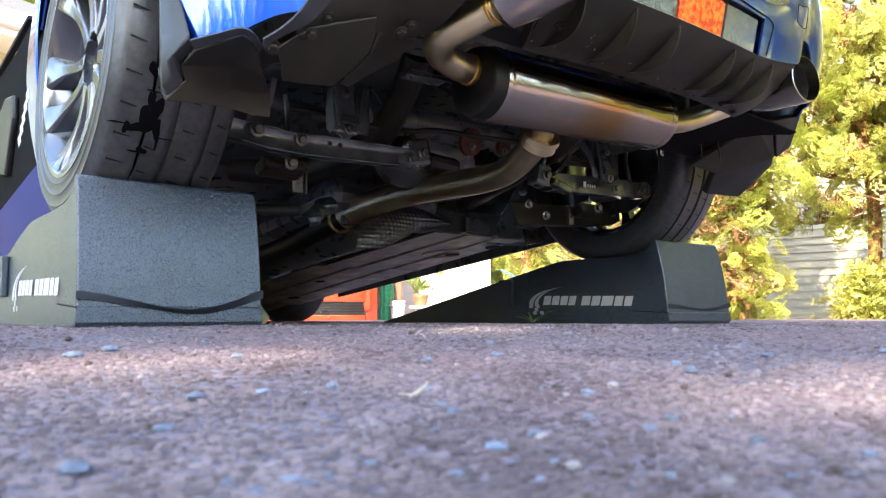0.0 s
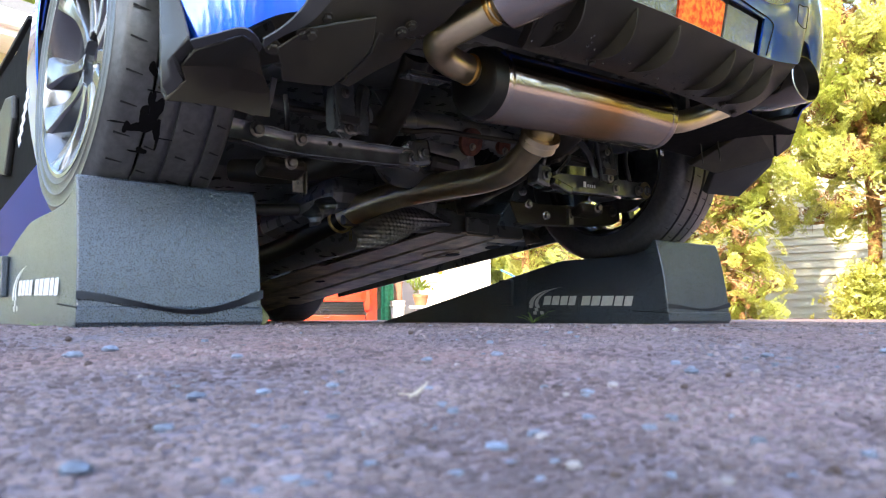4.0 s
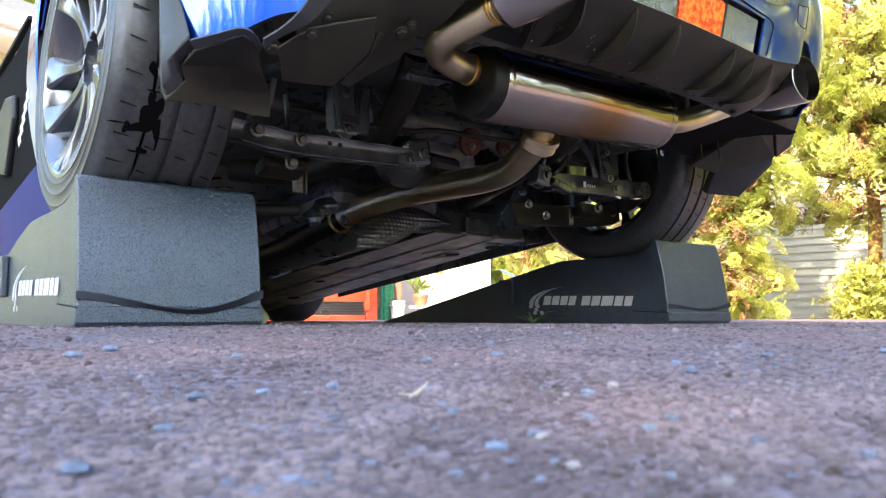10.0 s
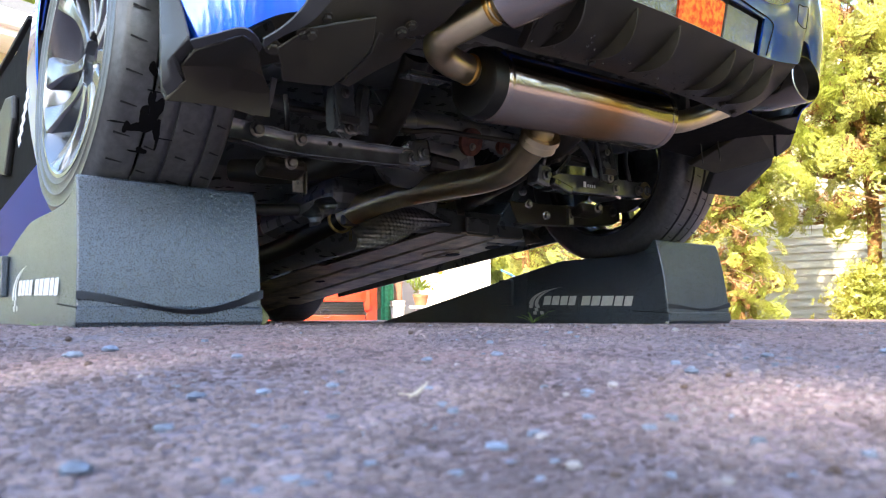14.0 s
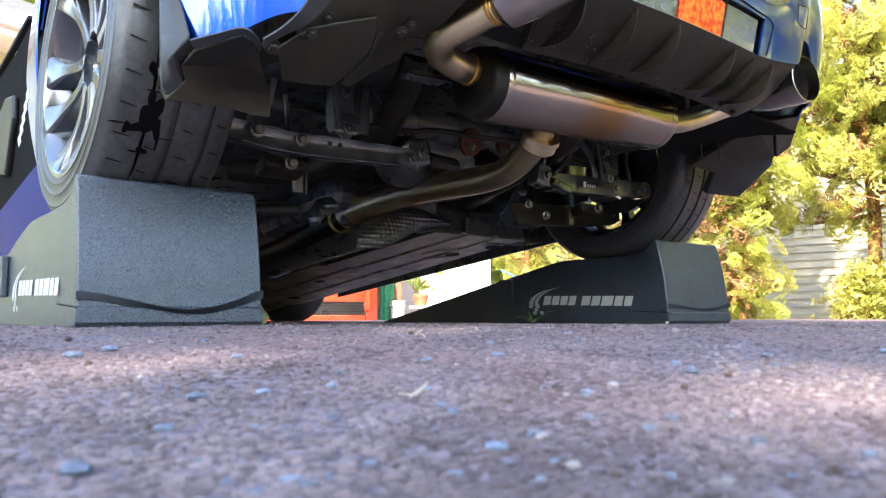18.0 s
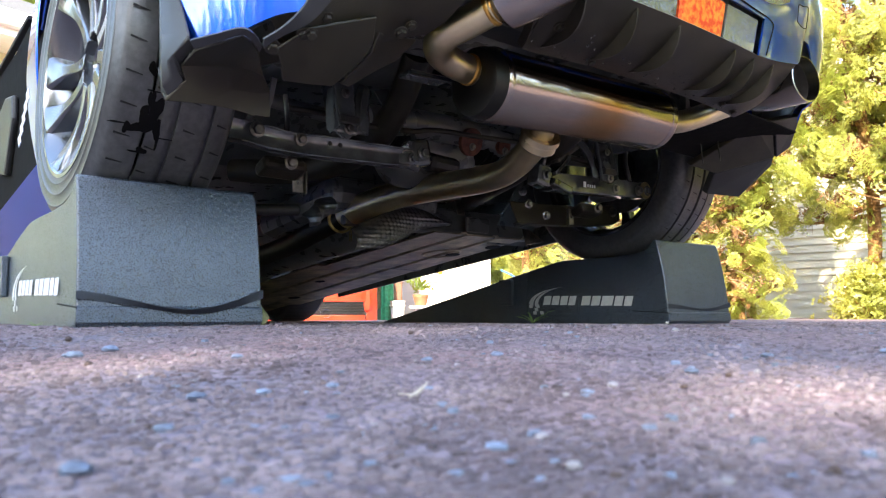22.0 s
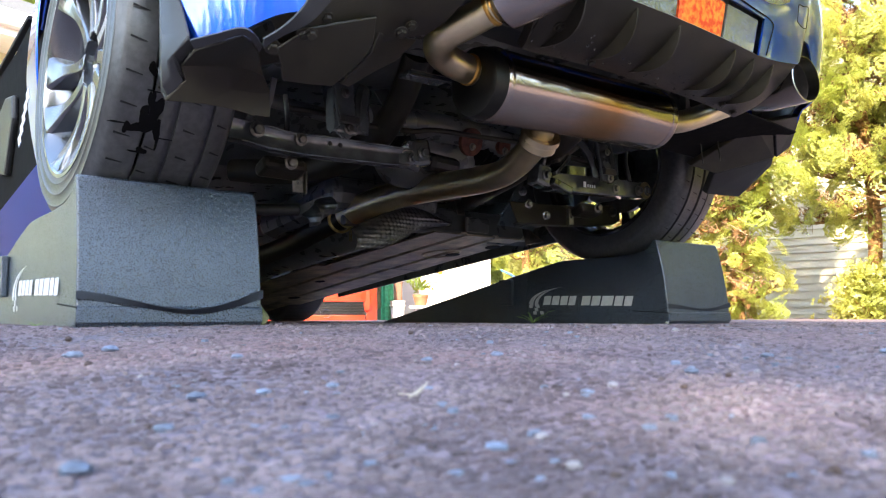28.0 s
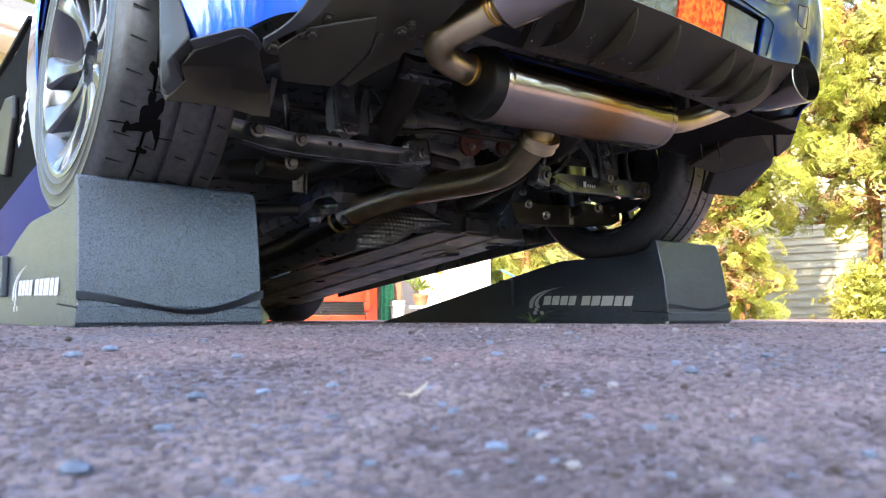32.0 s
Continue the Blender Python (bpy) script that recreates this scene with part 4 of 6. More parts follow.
def fork_cheeks(fork):
    """Side flanges, stamped steps and the notched foot of the damper fork, and the blade and mount beside it."""
    skin("fork_cheek", [[(-0.463, -0.190, 0.478), (-0.457, -0.208, 0.478)], [(-0.466, -0.190, 0.43), (-0.460, -0.210, 0.43)], [(-0.463, -0.190, 0.392), (-0.452, -0.209, 0.386)]], ARM, fork, "", 0.003, 0.001)
    skin("fork_cheek", [[(-0.378, -0.200, 0.492), (-0.362, -0.196, 0.497)], [(-0.388, -0.204, 0.462), (-0.368, -0.200, 0.462)], [(-0.392, -0.206, 0.43), (-0.374, -0.202, 0.432)], [(-0.400, -0.207, 0.392), (-0.382, -0.203, 0.397)]], ARM, fork, "", 0.004, 0.0015)
    part("fork_foot", prism(bmesh.new(), [(-0.446, 0.388), (-0.436, 0.375), (-0.428, 0.379), (-0.421, 0.374), (-0.404, 0.390)], -0.206, -0.201, Matrix(((0, 1, 0, 0), (1, 0, 0, 0), (0, 0, 1, 0), (0, 0, 0, 1)))), ARM, fork, "", bevel=0.001)
    for z in (0.4175, 0.4055):
        part("stamped_step", beam(bmesh.new(), (-0.451, -0.2155, z), (-0.401, -0.2155, z + 0.003), 0.003, 0.0022), STEELPLATE, fork, bevel=0.0008)


def blade_and_mount():
    bl = skin("stay_blade", [[(-0.322, -0.150, 0.512), (-0.280, -0.146, 0.524)], [(-0.296, -0.152, 0.478), (-0.250, -0.150, 0.487)], [(-0.262, -0.152, 0.438), (-0.232, -0.152, 0.452)]], ARM, car, "black stay blade with a bright edge highlight", 0.003, 0.001)
    # a thin bright tube puts the blade's edge highlight into the shape
    part("edge_highlight", tube(bmesh.new(), [(-0.256, -0.153, 0.492), (-0.232, -0.155, 0.451), (-0.243, -0.155, 0.446)], 0.0010, 6, 4), STEELPLATE, bl)
    mt = skin("mount_cup", [[(-0.266, -0.158, 0.378), (-0.238, -0.163, 0.389), (-0.196, -0.160, 0.391)], [(-0.262, -0.166, 0.372), (-0.236, -0.172, 0.380), (-0.203, -0.168, 0.380)], [(-0.263, -0.166, 0.353), (-0.236, -0.172, 0.356), (-0.203, -0.168, 0.350)], [(-0.258, -0.158, 0.345), (-0.236, -0.163, 0.344), (-0.205, -0.160, 0.340)]], ARM, car, "black cupped arm mount", 0.004, 0.002)
    bolt(mt, (-0.229, -0.173, 0.368), (0, -1, -0.1), 0.010, ARM)
    part("mount_web", skin_mesh([[(-0.205, -0.150, 0.430), (-0.222, -0.150, 0.432)], [(-0.196, -0.156, 0.392), (-0.214, -0.158, 0.390)]]), ARM, mt)
    # the cup's glossy lip highlight, drawn as a bright tube
    part("lip_highlight", tube(bmesh.new(), [(-0.258, -0.172, 0.376), (-0.250, -0.175, 0.383), (-0.200, -0.170, 0.384)], 0.0014, 6, 4), STEELPLATE, mt)


def skin_mesh(rows, thick=0.003):
    bm = bmesh.new()
    g = [[bm.verts.new(p) for p in r] for r in rows]
    for a, b in zip(g, g[1:]):
        for k in range(len(a) - 1):
            bm.faces.new((a[k], a[k + 1], b[k + 1], b[k]))
    bmesh.ops.solidify(bm, geom=bm.faces[:], thickness=thick)
    return bm


def build_underbody():
    # floor pan over everything
    bm = prism(bmesh.new(), [(-0.56, 0.66), (-0.35, 0.64), (0.25, 0.58), (0.45, 0.43), (3.2, 0.13), (3.2, 0.24), (0.5, 0.53), (0.25, 0.70), (-0.56, 0.76)], -0.78, 0.78)
    part("floor_pan", bm, UNDER, car)
    bm = box(bmesh.new(), (-0.18, -0.40, 0.60), (0.62, 0.26, 0.12))
    part("spare_wheel_well", bm, UNDER, car, bevel=0.05)
    bm = box(bmesh.new(), (0.36, 0.43, 0.335), (0.80, 0.03, 0.09), (-8, 0, 0))
    part("tray_rear_lip", bm, UNDER, car, bevel=0.01)

    def tray_z(y):
        return 0.291 - 0.129 * (y - 0.40)

    # undertray panels on the hedge side, with a step between them
    for y0, y1, x0, x1, dz, nm in ((0.40, 1.02, 0.30, 0.735, 0.0, 10), (1.03, 2.55, 0.22, 0.75, 0.004, 14)):
        bm = bmesh.new()

        def tray(u, v, y0=y0, y1=y1, x0=x0, x1=x1, dz=dz):
            y = y0 + (y1 - y0) * u
            x = x0 - 0.05 * u + (x1 - x0 + 0.05 * u) * v
            rib = 0.006 * (1 if 0.28 < v < 0.34 or 0.62 < v < 0.68 else 0)
            lip = 0.018 * max(0, v - 0.95) / 0.05
            return Vector((x, y, tray_z(y) + dz + rib + lip))
        sheet(bm, tray, nm, 44, 0.005)
        part("undertray", bm, TRAY, car, "dusty black plastic undertray")
    # flat black discs give the holes their inner shade by colour
    for x, y, r in ((0.66, 0.50, 0.030), (0.60, 0.66, 0.028), (0.40, 1.30, 0.022), (0.52, 1.75, 0.03)):
        bm = lathe(bmesh.new(), [(0.0005, 0), (r, 0), (r, 0.002), (0.0005, 0.002)], Matrix.Translation((x, y, tray_z(y) - 0.007)) @ pose(0, 0, 0, 0, 90, 0) @ pose(0, 0, 0, 0, 0, -7), 20)
        part("access_hole", bm, SIPE, car, "dark access hole")
    bm = bmesh.new()
    sheet(bm, lambda u, v: Vector((-0.74 + 0.46 * v, 0.55 + 2.0 * u, tray_z(0.55 + 2.0 * u) + 0.01)), 12, 6, 0.005)
    part("undertray", bm, TRAY, car, "dusty black plastic undertray")
    plate("tray_strut", (0.02, 1.02, 0.232), (0.72, 1.02, 0.214), 0.035, 0.010, UNDER, car)
    # round embossing on the tray's rear panel
    bm = lathe(bmesh.new(), [(0.064, -0.001), (0.070, 0.003), (0.076, -0.001)], Matrix.Translation((0.545, 0.66, tray_z(0.66) - 0.0055)) @ pose(0, 0, 0, 0, 90, 0) @ pose(0, 0, 0, 0, 0, -7), 40)
    part("embossed_ring", bm, TRAY, car, smooth=True)
    # hanger bracket beside the muffler's end
    hb = part("hanger_bracket", box(bmesh.new(), (-0.372, -0.405, 0.461), (0.115, 0.034, 0.010), (0, -2, 0)), ARM, car, "black exhaust hanger bracket", bevel=0.003)
    part("rubber_hanger", lathe(bmesh.new(), [(0.006, -0.012), (0.02, -0.012), (0.02, 0.012), (0.006, 0.012)], Matrix.Translation((-0.33, -0.40, 0.475)) @ pose(0, 0, 0, 0, 0, 90), 18, closed=True), WELL, hb, "black rubber ring")
    # bright strips stand in for the highlights on the bracket's edges
    for dz in (0.0042, -0.0042):
        part("highlight_strip", beam(bmesh.new(), (-0.425, -0.4235, 0.459 + dz), (-0.32, -0.4235, 0.463 + dz), 0.002, 0.0016), STEELPLATE, hb)
    # sill flange along the hedge side, and a thin grey bracket behind the tray
    bm = beam(bmesh.new(), (0.80, 0.255, 0.325), (0.80, 1.80, 0.152), 0.012, 0.072)
    part("sill_flange", bm, UNDER, car, "dark sill flange", bevel=0.003)
    bm = prism(bmesh.new(), [(0.405, 0.335), (0.37, 0.328), (0.30, 0.278), (0.385, 0.272)], 0.715, 0.719)
    part("brace_bracket", bm, STEELPLATE, car, "dull grey bracket", bevel=0.001)

    # suspension, one side after the other
    for s in (-1, 1):
        y0 = -0.165
        arm = pressed_arm() if s < 0 else part("lateral_arm", channel(bmesh.new(), (s * 0.635, y0 - 0.01, 0.374 + (0.016 if s > 0 else 0)), (s * 0.265, y0 + 0.02, 0.370 + (0.008 if s > 0 else 0)), 0.046, 0.034), ARM, car, "black pressed-steel lateral arm", bevel=0.002)
        dz = 0.014 if s > 0 else 0.0
        bolt(arm, (s * 0.607, y0 - 0.013, 0.371 + dz), (0, -1, 0), 0.0115)
        bolt(arm, (s * 0.509, y0 - 0.006, 0.368 + dz), (0, -1, -0.1), 0.0095)
        # small black discs in place of shaded holes
        for x in (0.44, 0.415):
            bm = lathe(bmesh.new(), [(0.0005, 0), (0.005, 0), (0.005, 0.001), (0.0005, 0.001)], Matrix.Translation((s * x, y0 - 0.008 + 0.03 * (0.635 - x), 0.371 + dz)) @ pose(0, 0, 0, 0, 0, -90), 12)
            part("hole", bm, SIPE, arm)
        # strut fork over the arm
        fork = part("strut_fork", beam(bmesh.new(), (s * 0.425, -0.205, 0.385), (s * 0.425, -0.185, 0.50), 0.052, 0.014, (0, 1, 0)), ARM, car, "black damper fork", bevel=0.005)
        part("fork_web", beam(bmesh.new(), (s * 0.452, -0.205, 0.39), (s * 0.455, -0.175, 0.51), 0.006, 0.040, (0, 1, 0)), ARM, fork, bevel=0.002)
        part("fork_web", tube(bmesh.new(), [(s * 0.385, -0.20, 0.395), (s * 0.380, -0.195, 0.43), (s * 0.372, -0.18, 0.47), (s * 0.35, -0.16, 0.505)], 0.008, 10, 5, flat=2.2), ARM, fork, smooth=True)
        part("fork_step", box(bmesh.new(), (s * 0.425, -0.214, 0.413), (0.050, 0.012, 0.018)), GREYPL, fork, bevel=0.003)
        if s < 0:
            fork_cheeks(fork)
        bolt(fork, (s * 0.425, -0.216, 0.394), (0, -1, 0), 0.0085)
        bolt(fork, (s * 0.428, -0.205, 0.470), (0, -1, 0), 0.0075)
        part("damper", tube(bmesh.new(), [(s * 0.43, -0.165, 0.48), (s * 0.45, -0.13, 0.78)], 0.026, 16), UNDER, fork, smooth=True)
        part("spring_seat", lathe(bmesh.new(), [(0.02, 0), (0.055, 0.0), (0.058, 0.012), (0.02, 0.014)], Matrix.Translation((s * 0.44, -0.15, 0.56)) @ pose(0, 0, 0, 0, -90, 0), 24), UNDER, fork)
        # trailing and lower links
        tl = car
        if s > 0:
            up = [(0.27, 0.02, 0.345), (0.45, 0.025, 0.352), (0.62, 0.03, 0.362), (0.76, 0.03, 0.379), (0.796, 0.03, 0.366)]
            dn = [(0.30, 0.02, 0.285), (0.45, 0.025, 0.291), (0.62, 0.03, 0.302), (0.765, 0.03, 0.318), (0.797, 0.03, 0.334)]
            tl = skin("lower_link", [[(x, y + 0.02, z + 0.004) for x, y, z in up], up, dn, [(x, y + 0.02, z - 0.004) for x, y, z in dn]], BLACK, car, "broad black lower link", 0.005, 0.003)
            bolt(tl, (0.746, 0.022, 0.356), (0, -1, 0), 0.0125)
        lk = part("drop_link", tube(bmesh.new(), [(s * 0.52, -0.12, 0.47), (s * 0.515, -0.12, 0.43), (s * 0.525, -0.14, 0.385)], 0.006, 10, 4), ARM, car, smooth=True)
        # drive shaft and upright
        part("drive_shaft", tube(bmesh.new(), [(s * 0.16, 0.0, 0.47), (s * 0.62, 0.0, 0.50)], 0.016, 14), UNDER, car, smooth=True)
        part("shaft_boot", lathe(bmesh.new(), [(0.018, 0.0), (0.030, 0.012), (0.026, 0.02), (0.036, 0.03), (0.031, 0.038), (0.042, 0.05), (0.036, 0.058), (0.046, 0.075), (0.02, 0.09)], Matrix.Translation((s * 0.20, 0.0, 0.472)) @ (pose(0, 0, 0) if s < 0 else pose(0, 0, 0, 0, 0, 180)), 20), WELL, car, smooth=True)
        up = part("upright", box(bmesh.new(), (s * 0.675, 0.0, 0.49), (0.05, 0.10, 0.22)), UNDER, car, bevel=0.02)
        part("brake_hose", tube(bmesh.new(), [(s * 0.615, -0.15, 0.385), (s * 0.60, -0.15, 0.43), (s * 0.60, -0.14, 0.48), (s * 0.64, -0.12, 0.54)], 0.007, 10, 6), GREYPL, up, smooth=True)
        # subframe
        rail = part("subframe_rail", tube(bmesh.new(), [(s * 0.30, -0.28, 0.56), (s * 0.27, -0.16, 0.47), (s * 0.25, 0.0, 0.42), (s * 0.30, 0.20, 0.39), (s * 0.42, 0.36, 0.40)], [0.030, 0.030, 0.04, 0.035, 0.03], 12, 6), BLACK, car, smooth=True)
        if s < 0:
            blade_and_mount()
        br = part("arm_mount", box(bmesh.new(), (s * 0.205, -0.155, 0.385), (0.055, 0.045, 0.062), (0, s * 12, 0)), ARM, car, "black arm mounting bracket", bevel=0.010)
        bolt(br, (s * 0.205, -0.180, 0.383), (0, -1, -0.1), 0.0115, ARM)
        if s > 0:
            plate("mount_plate", (s * 0.235, -0.15, 0.50), (s * 0.19, -0.165, 0.405), 0.012, 0.038, ARM, br, "", 0.002, (0, 1, 0))
        if s > 0:
            plate("mount_rib", (s * 0.275, -0.13, 0.56), (s * 0.225, -0.145, 0.47), 0.006, 0.045, ARM, br, "", 0.002, (0, 1, 0))
        for x, y, z in ((0.29, 0.0, 0.372), (0.305, -0.01, 0.335), (0.39, 0.0, 0.310)) if s > 0 else ():
            bolt(tl, (s * x, y - 0.01, z), (s * -0.2, -1, -0.1), 0.010, ARM)
        bm = beam(bmesh.new(), (s * 0.50, -0.095, 0.335), (s * 0.50, -0.045, 0.318), 0.10, 0.03)
        hg = part("spring_perch", bm, BLACK, car, bevel=0.01)
        bolt(hg, (s * 0.499, -0.112, 0.332), (0, -1, -0.1), 0.011)
        part("hanger_plate", beam(bmesh.new(), (s * 0.449, -0.05, 0.330), (s * 0.449, -0.05, 0.283), 0.026, 0.006, (0, 1, 0)), STEELPLATE, hg, "bare zinc hanger plate", bevel=0.002)
        part("hanger_rib", beam(bmesh.new(), (s * 0.434, -0.055, 0.330), (s * 0.434, -0.055, 0.281), 0.003, 0.012, (0, 1, 0)), BOLT, hg)
        bolt(hg, (s * 0.449, -0.055, 0.305), (0, -1, 0), 0.0045)
        if s < 0:
            part("rear_tube", tube(bmesh.new(), [(s * 0.56, 0.05, 0.247), (s * 0.49, 0.05, 0.253), (s * 0.395, 0.05, 0.262)], 0.0135, 16, 4), GREYPL, car, "grey tube end", smooth=True)
    # stamped bars on the hedge-side arm, and its gold adjusting cam
    for k, (w, h) in enumerate(((0.010, 0.016), (0.004, 0.008), (0.004, 0.008), (0.004, 0.008), (0.006, 0.008))):
        bm = box(bmesh.new(), (0.372 + 0.0095 * k + (0.004 if k else 0), -0.170, 0.378 - (0.002 if k else 0)), (w, 0.0015, h))
        part("stamp_bar", bm, PRINT, car)
    cam_m = Matrix.Translation((0.630, -0.185, 0.387)) @ pose(0, 0, 0, 0, 0, -90)
    gc = part("adjusting_cam", lathe(bmesh.new(), [(0.0005, 0), (0.025, 0), (0.025, 0.004), (0.0005, 0.004)], cam_m, 24), GOLD, car, "yellow-zinc adjusting cam")
    bolt(gc, (0.636, -0.188, 0.386), (0, -1, 0), 0.011, ARM)
    bolt(gc, (0.600, -0.188, 0.384), (0, -1, 0), 0.009)
    # angled steel brace on the hedge side
    plate("angled_brace", (0.44, -0.14, 0.528), (0.26, -0.16, 0.428), 0.010, 0.028, STEELPLATE, car, "bare grey steel brace", 0.003, (0, 1, 0))
    plate("angled_brace", (0.30, -0.16, 0.445), (0.225, -0.17, 0.385), 0.012, 0.050, ARM, car, "", 0.004, (0, 1, 0))
    plate("angled_brace", (0.235, -0.165, 0.372), (0.31, -0.165, 0.352), 0.02, 0.03, ARM, car, "", 0.004, (0, 1, 0))
    # stabiliser bar with its blue clip
    st = part("stabiliser_bar", tube(bmesh.new(), [(-0.50, -0.10, 0.45), (-0.40, -0.12, 0.447), (-0.332, -0.12, 0.440), (-0.236, -0.12, 0.443), (-0.18, -0.12, 0.448), (-0.122, -0.12, 0.460), (0.0, -0.12, 0.466), (0.126, -0.12, 0.472), (0.25, -0.115, 0.482), (0.32, -0.105, 0.474), (0.42, -0.10, 0.466), (0.58, -0.10, 0.463)], 0.0065, 12, 5), BLACK, car, "thin black stabiliser bar", smooth=True)
    part("clip_ring", lathe(bmesh.new(), [(0.007, -0.004), (0.0085, -0.004), (0.0085, 0.004), (0.007, 0.004)], Matrix.Translation((-0.236, -0.12, 0.443)), 16, closed=True), BLUECLIP, st, "pale blue clip")
    # differential with its silver cover and two rusty mounts
    df = part("differential", lathe(bmesh.new(), [(0.0005, -0.14), (0.06, -0.14), (0.095, -0.10), (0.11, 0.0), (0.10, 0.10), (0.06, 0.14), (0.0005, 0.14)], Matrix.Translation((0.02, 0.10, 0.46)), 28), UNDER, car, smooth=True)
    part("cover", box(bmesh.new(), (0.00, 0.005, 0.412), (0.12, 0.05, 0.05), (20, 0, 8)), GREYPL, df, "dull aluminium cover", bevel=0.018)
    part("crossmember", tube(bmesh.new(), [(-0.30, -0.06, 0.47), (-0.1, -0.02, 0.50), (0.1, -0.02, 0.50), (0.30, -0.06, 0.47)], 0.045, 14, 5, flat=0.8), UNDER, car, smooth=True)
    for x, z, r in ((0.040, 0.468, 0.036), (0.158, 0.474, 0.022)):
        rm = part("mount_disc", lathe(bmesh.new(), [(0.0005, 0.0), (r * 0.9, 0.0), (r, 0.004), (r, 0.016), (0.0005, 0.016)], Matrix.Translation((x, -0.058, z)) @ pose(0, 0, 0, 0, 0, -90) @ pose(0, 0, 0, 0, 14, 0), 28), RUST, car, "rusty brown mounting disc")
        bolt(rm, (x, -0.074, z + 0.013), (0, -1, -0.2), 0.0075)
        bolt(rm, (x, -0.074, z - 0.016), (0, -1, -0.2), 0.0075)
    # dimpled heat shields beside the pipe
    shields = (
        ([(-0.055, 0.268), (0.000, 0.300), (0.068, 0.334), (0.143, 0.357), (0.209, 0.349), (0.275, 0.318)], [(-0.060, 0.205), (0.010, 0.215), (0.069, 0.234), (0.120, 0.258), (0.190, 0.287), (0.275, 0.300)], 0.30, 110),
        ([(-0.249, 0.290), (-0.225, 0.315), (-0.200, 0.338), (-0.172, 0.345)], [(-0.240, 0.254), (-0.220, 0.262), (-0.196, 0.280), (-0.172, 0.300)], 0.25, 36))
    for hi, lo, y0, nm in shields:
        ph = spline([Vector((x, 0, z)) for x, z in hi], 10)
        pl = spline([Vector((x, 0, z)) for x, z in lo], 10)

        def foil(u, v, ph=ph, pl=pl, y0=y0):
            q = u * (len(ph) - 1)
            k = min(int(q), len(ph) - 2)
            p = pl[k].lerp(pl[k + 1], q - k).lerp(ph[k].lerp(ph[k + 1], q - k), v)
            c, d = 2 * math.pi * p.x / 0.015, 2 * math.pi * p.z / 0.013
            emb = 0.0026 * math.cos((c + d) / 2) * math.cos((c - d) / 2)
            return Vector((p.x, y0 + emb + 0.09 * (v - 0.35) ** 2 + 0.012 * math.sin(9 * u + 2), p.z))
        sheet_bm = sheet(bmesh.new(), foil, nm, 48, 0.0012)
        part("heat_shield", sheet_bm, FOIL, car, "dimpled dull grey heat shield", smooth=True)
    part("tunnel_wall", box(bmesh.new(), (0.10, 0.62, 0.36), (0.42, 0.5, 0.10), (-7, 0, 0)), UNDER, car, bevel=0.04)
    part("prop_tunnel", tube(bmesh.new(), [(0.10, 0.36, 0.30), (0.09, 0.8, 0.26), (0.09, 1.5, 0.19)], 0.085, 20, 5, flat=0.6), UNDER, car, smooth=True)
    bm = sheet(bmesh.new(), lambda u, v: Vector((0.60 + 0.255 * u, 0.27 + 0.20 * v, 0.52 - 0.24 * v)), 6, 6, 0.004)
    part("splash_guard", bm, UNDER, car, "dark inner splash guard")
    # clips at the tray's rear edge
    tb = part("tray_bracket", box(bmesh.new(), (0.47, 0.38, 0.325), (0.10, 0.02, 0.05)), UNDER, car, bevel=0.006)
    part("zinc_bracket", beam(bmesh.new(), (0.355, 0.34, 0.395), (0.355, 0.33, 0.345), 0.030, 0.006, (0, 1, 0)), STEELPLATE, tb, "bare zinc bracket", bevel=0.002)
    bolt(tb, (0.37, 0.30, 0.40), (0, -1, 0), 0.010)
    # dangling safety chain at the clamp
    for k in range(4):
        bm = lathe(bmesh.new(), [(0.0035, -0.0012), (0.0055, -0.0012), (0.0055, 0.0012), (0.0035, 0.0012)], Matrix.Translation((-0.012, 0.42, 0.272 - 0.008 * k)) @ pose(0, 0, 0, 0, 0, 90 * (k % 2)), 10, closed=True)
        part("chain_link", bm, GOLD, car)


build_underbody()

# front wheels
for s in (-1, 1):
    bm = lathe(bmesh.new(), [(0.22, -0.10), (0.30, -0.10), (0.3125, -0.08), (0.3125, 0.08), (0.30, 0.10), (0.22, 0.10)], Matrix.Translation((s * 0.76, 2.27, 0.306)), 48, closed=True)
    part("front_tyre", bm, RUBBER, car)


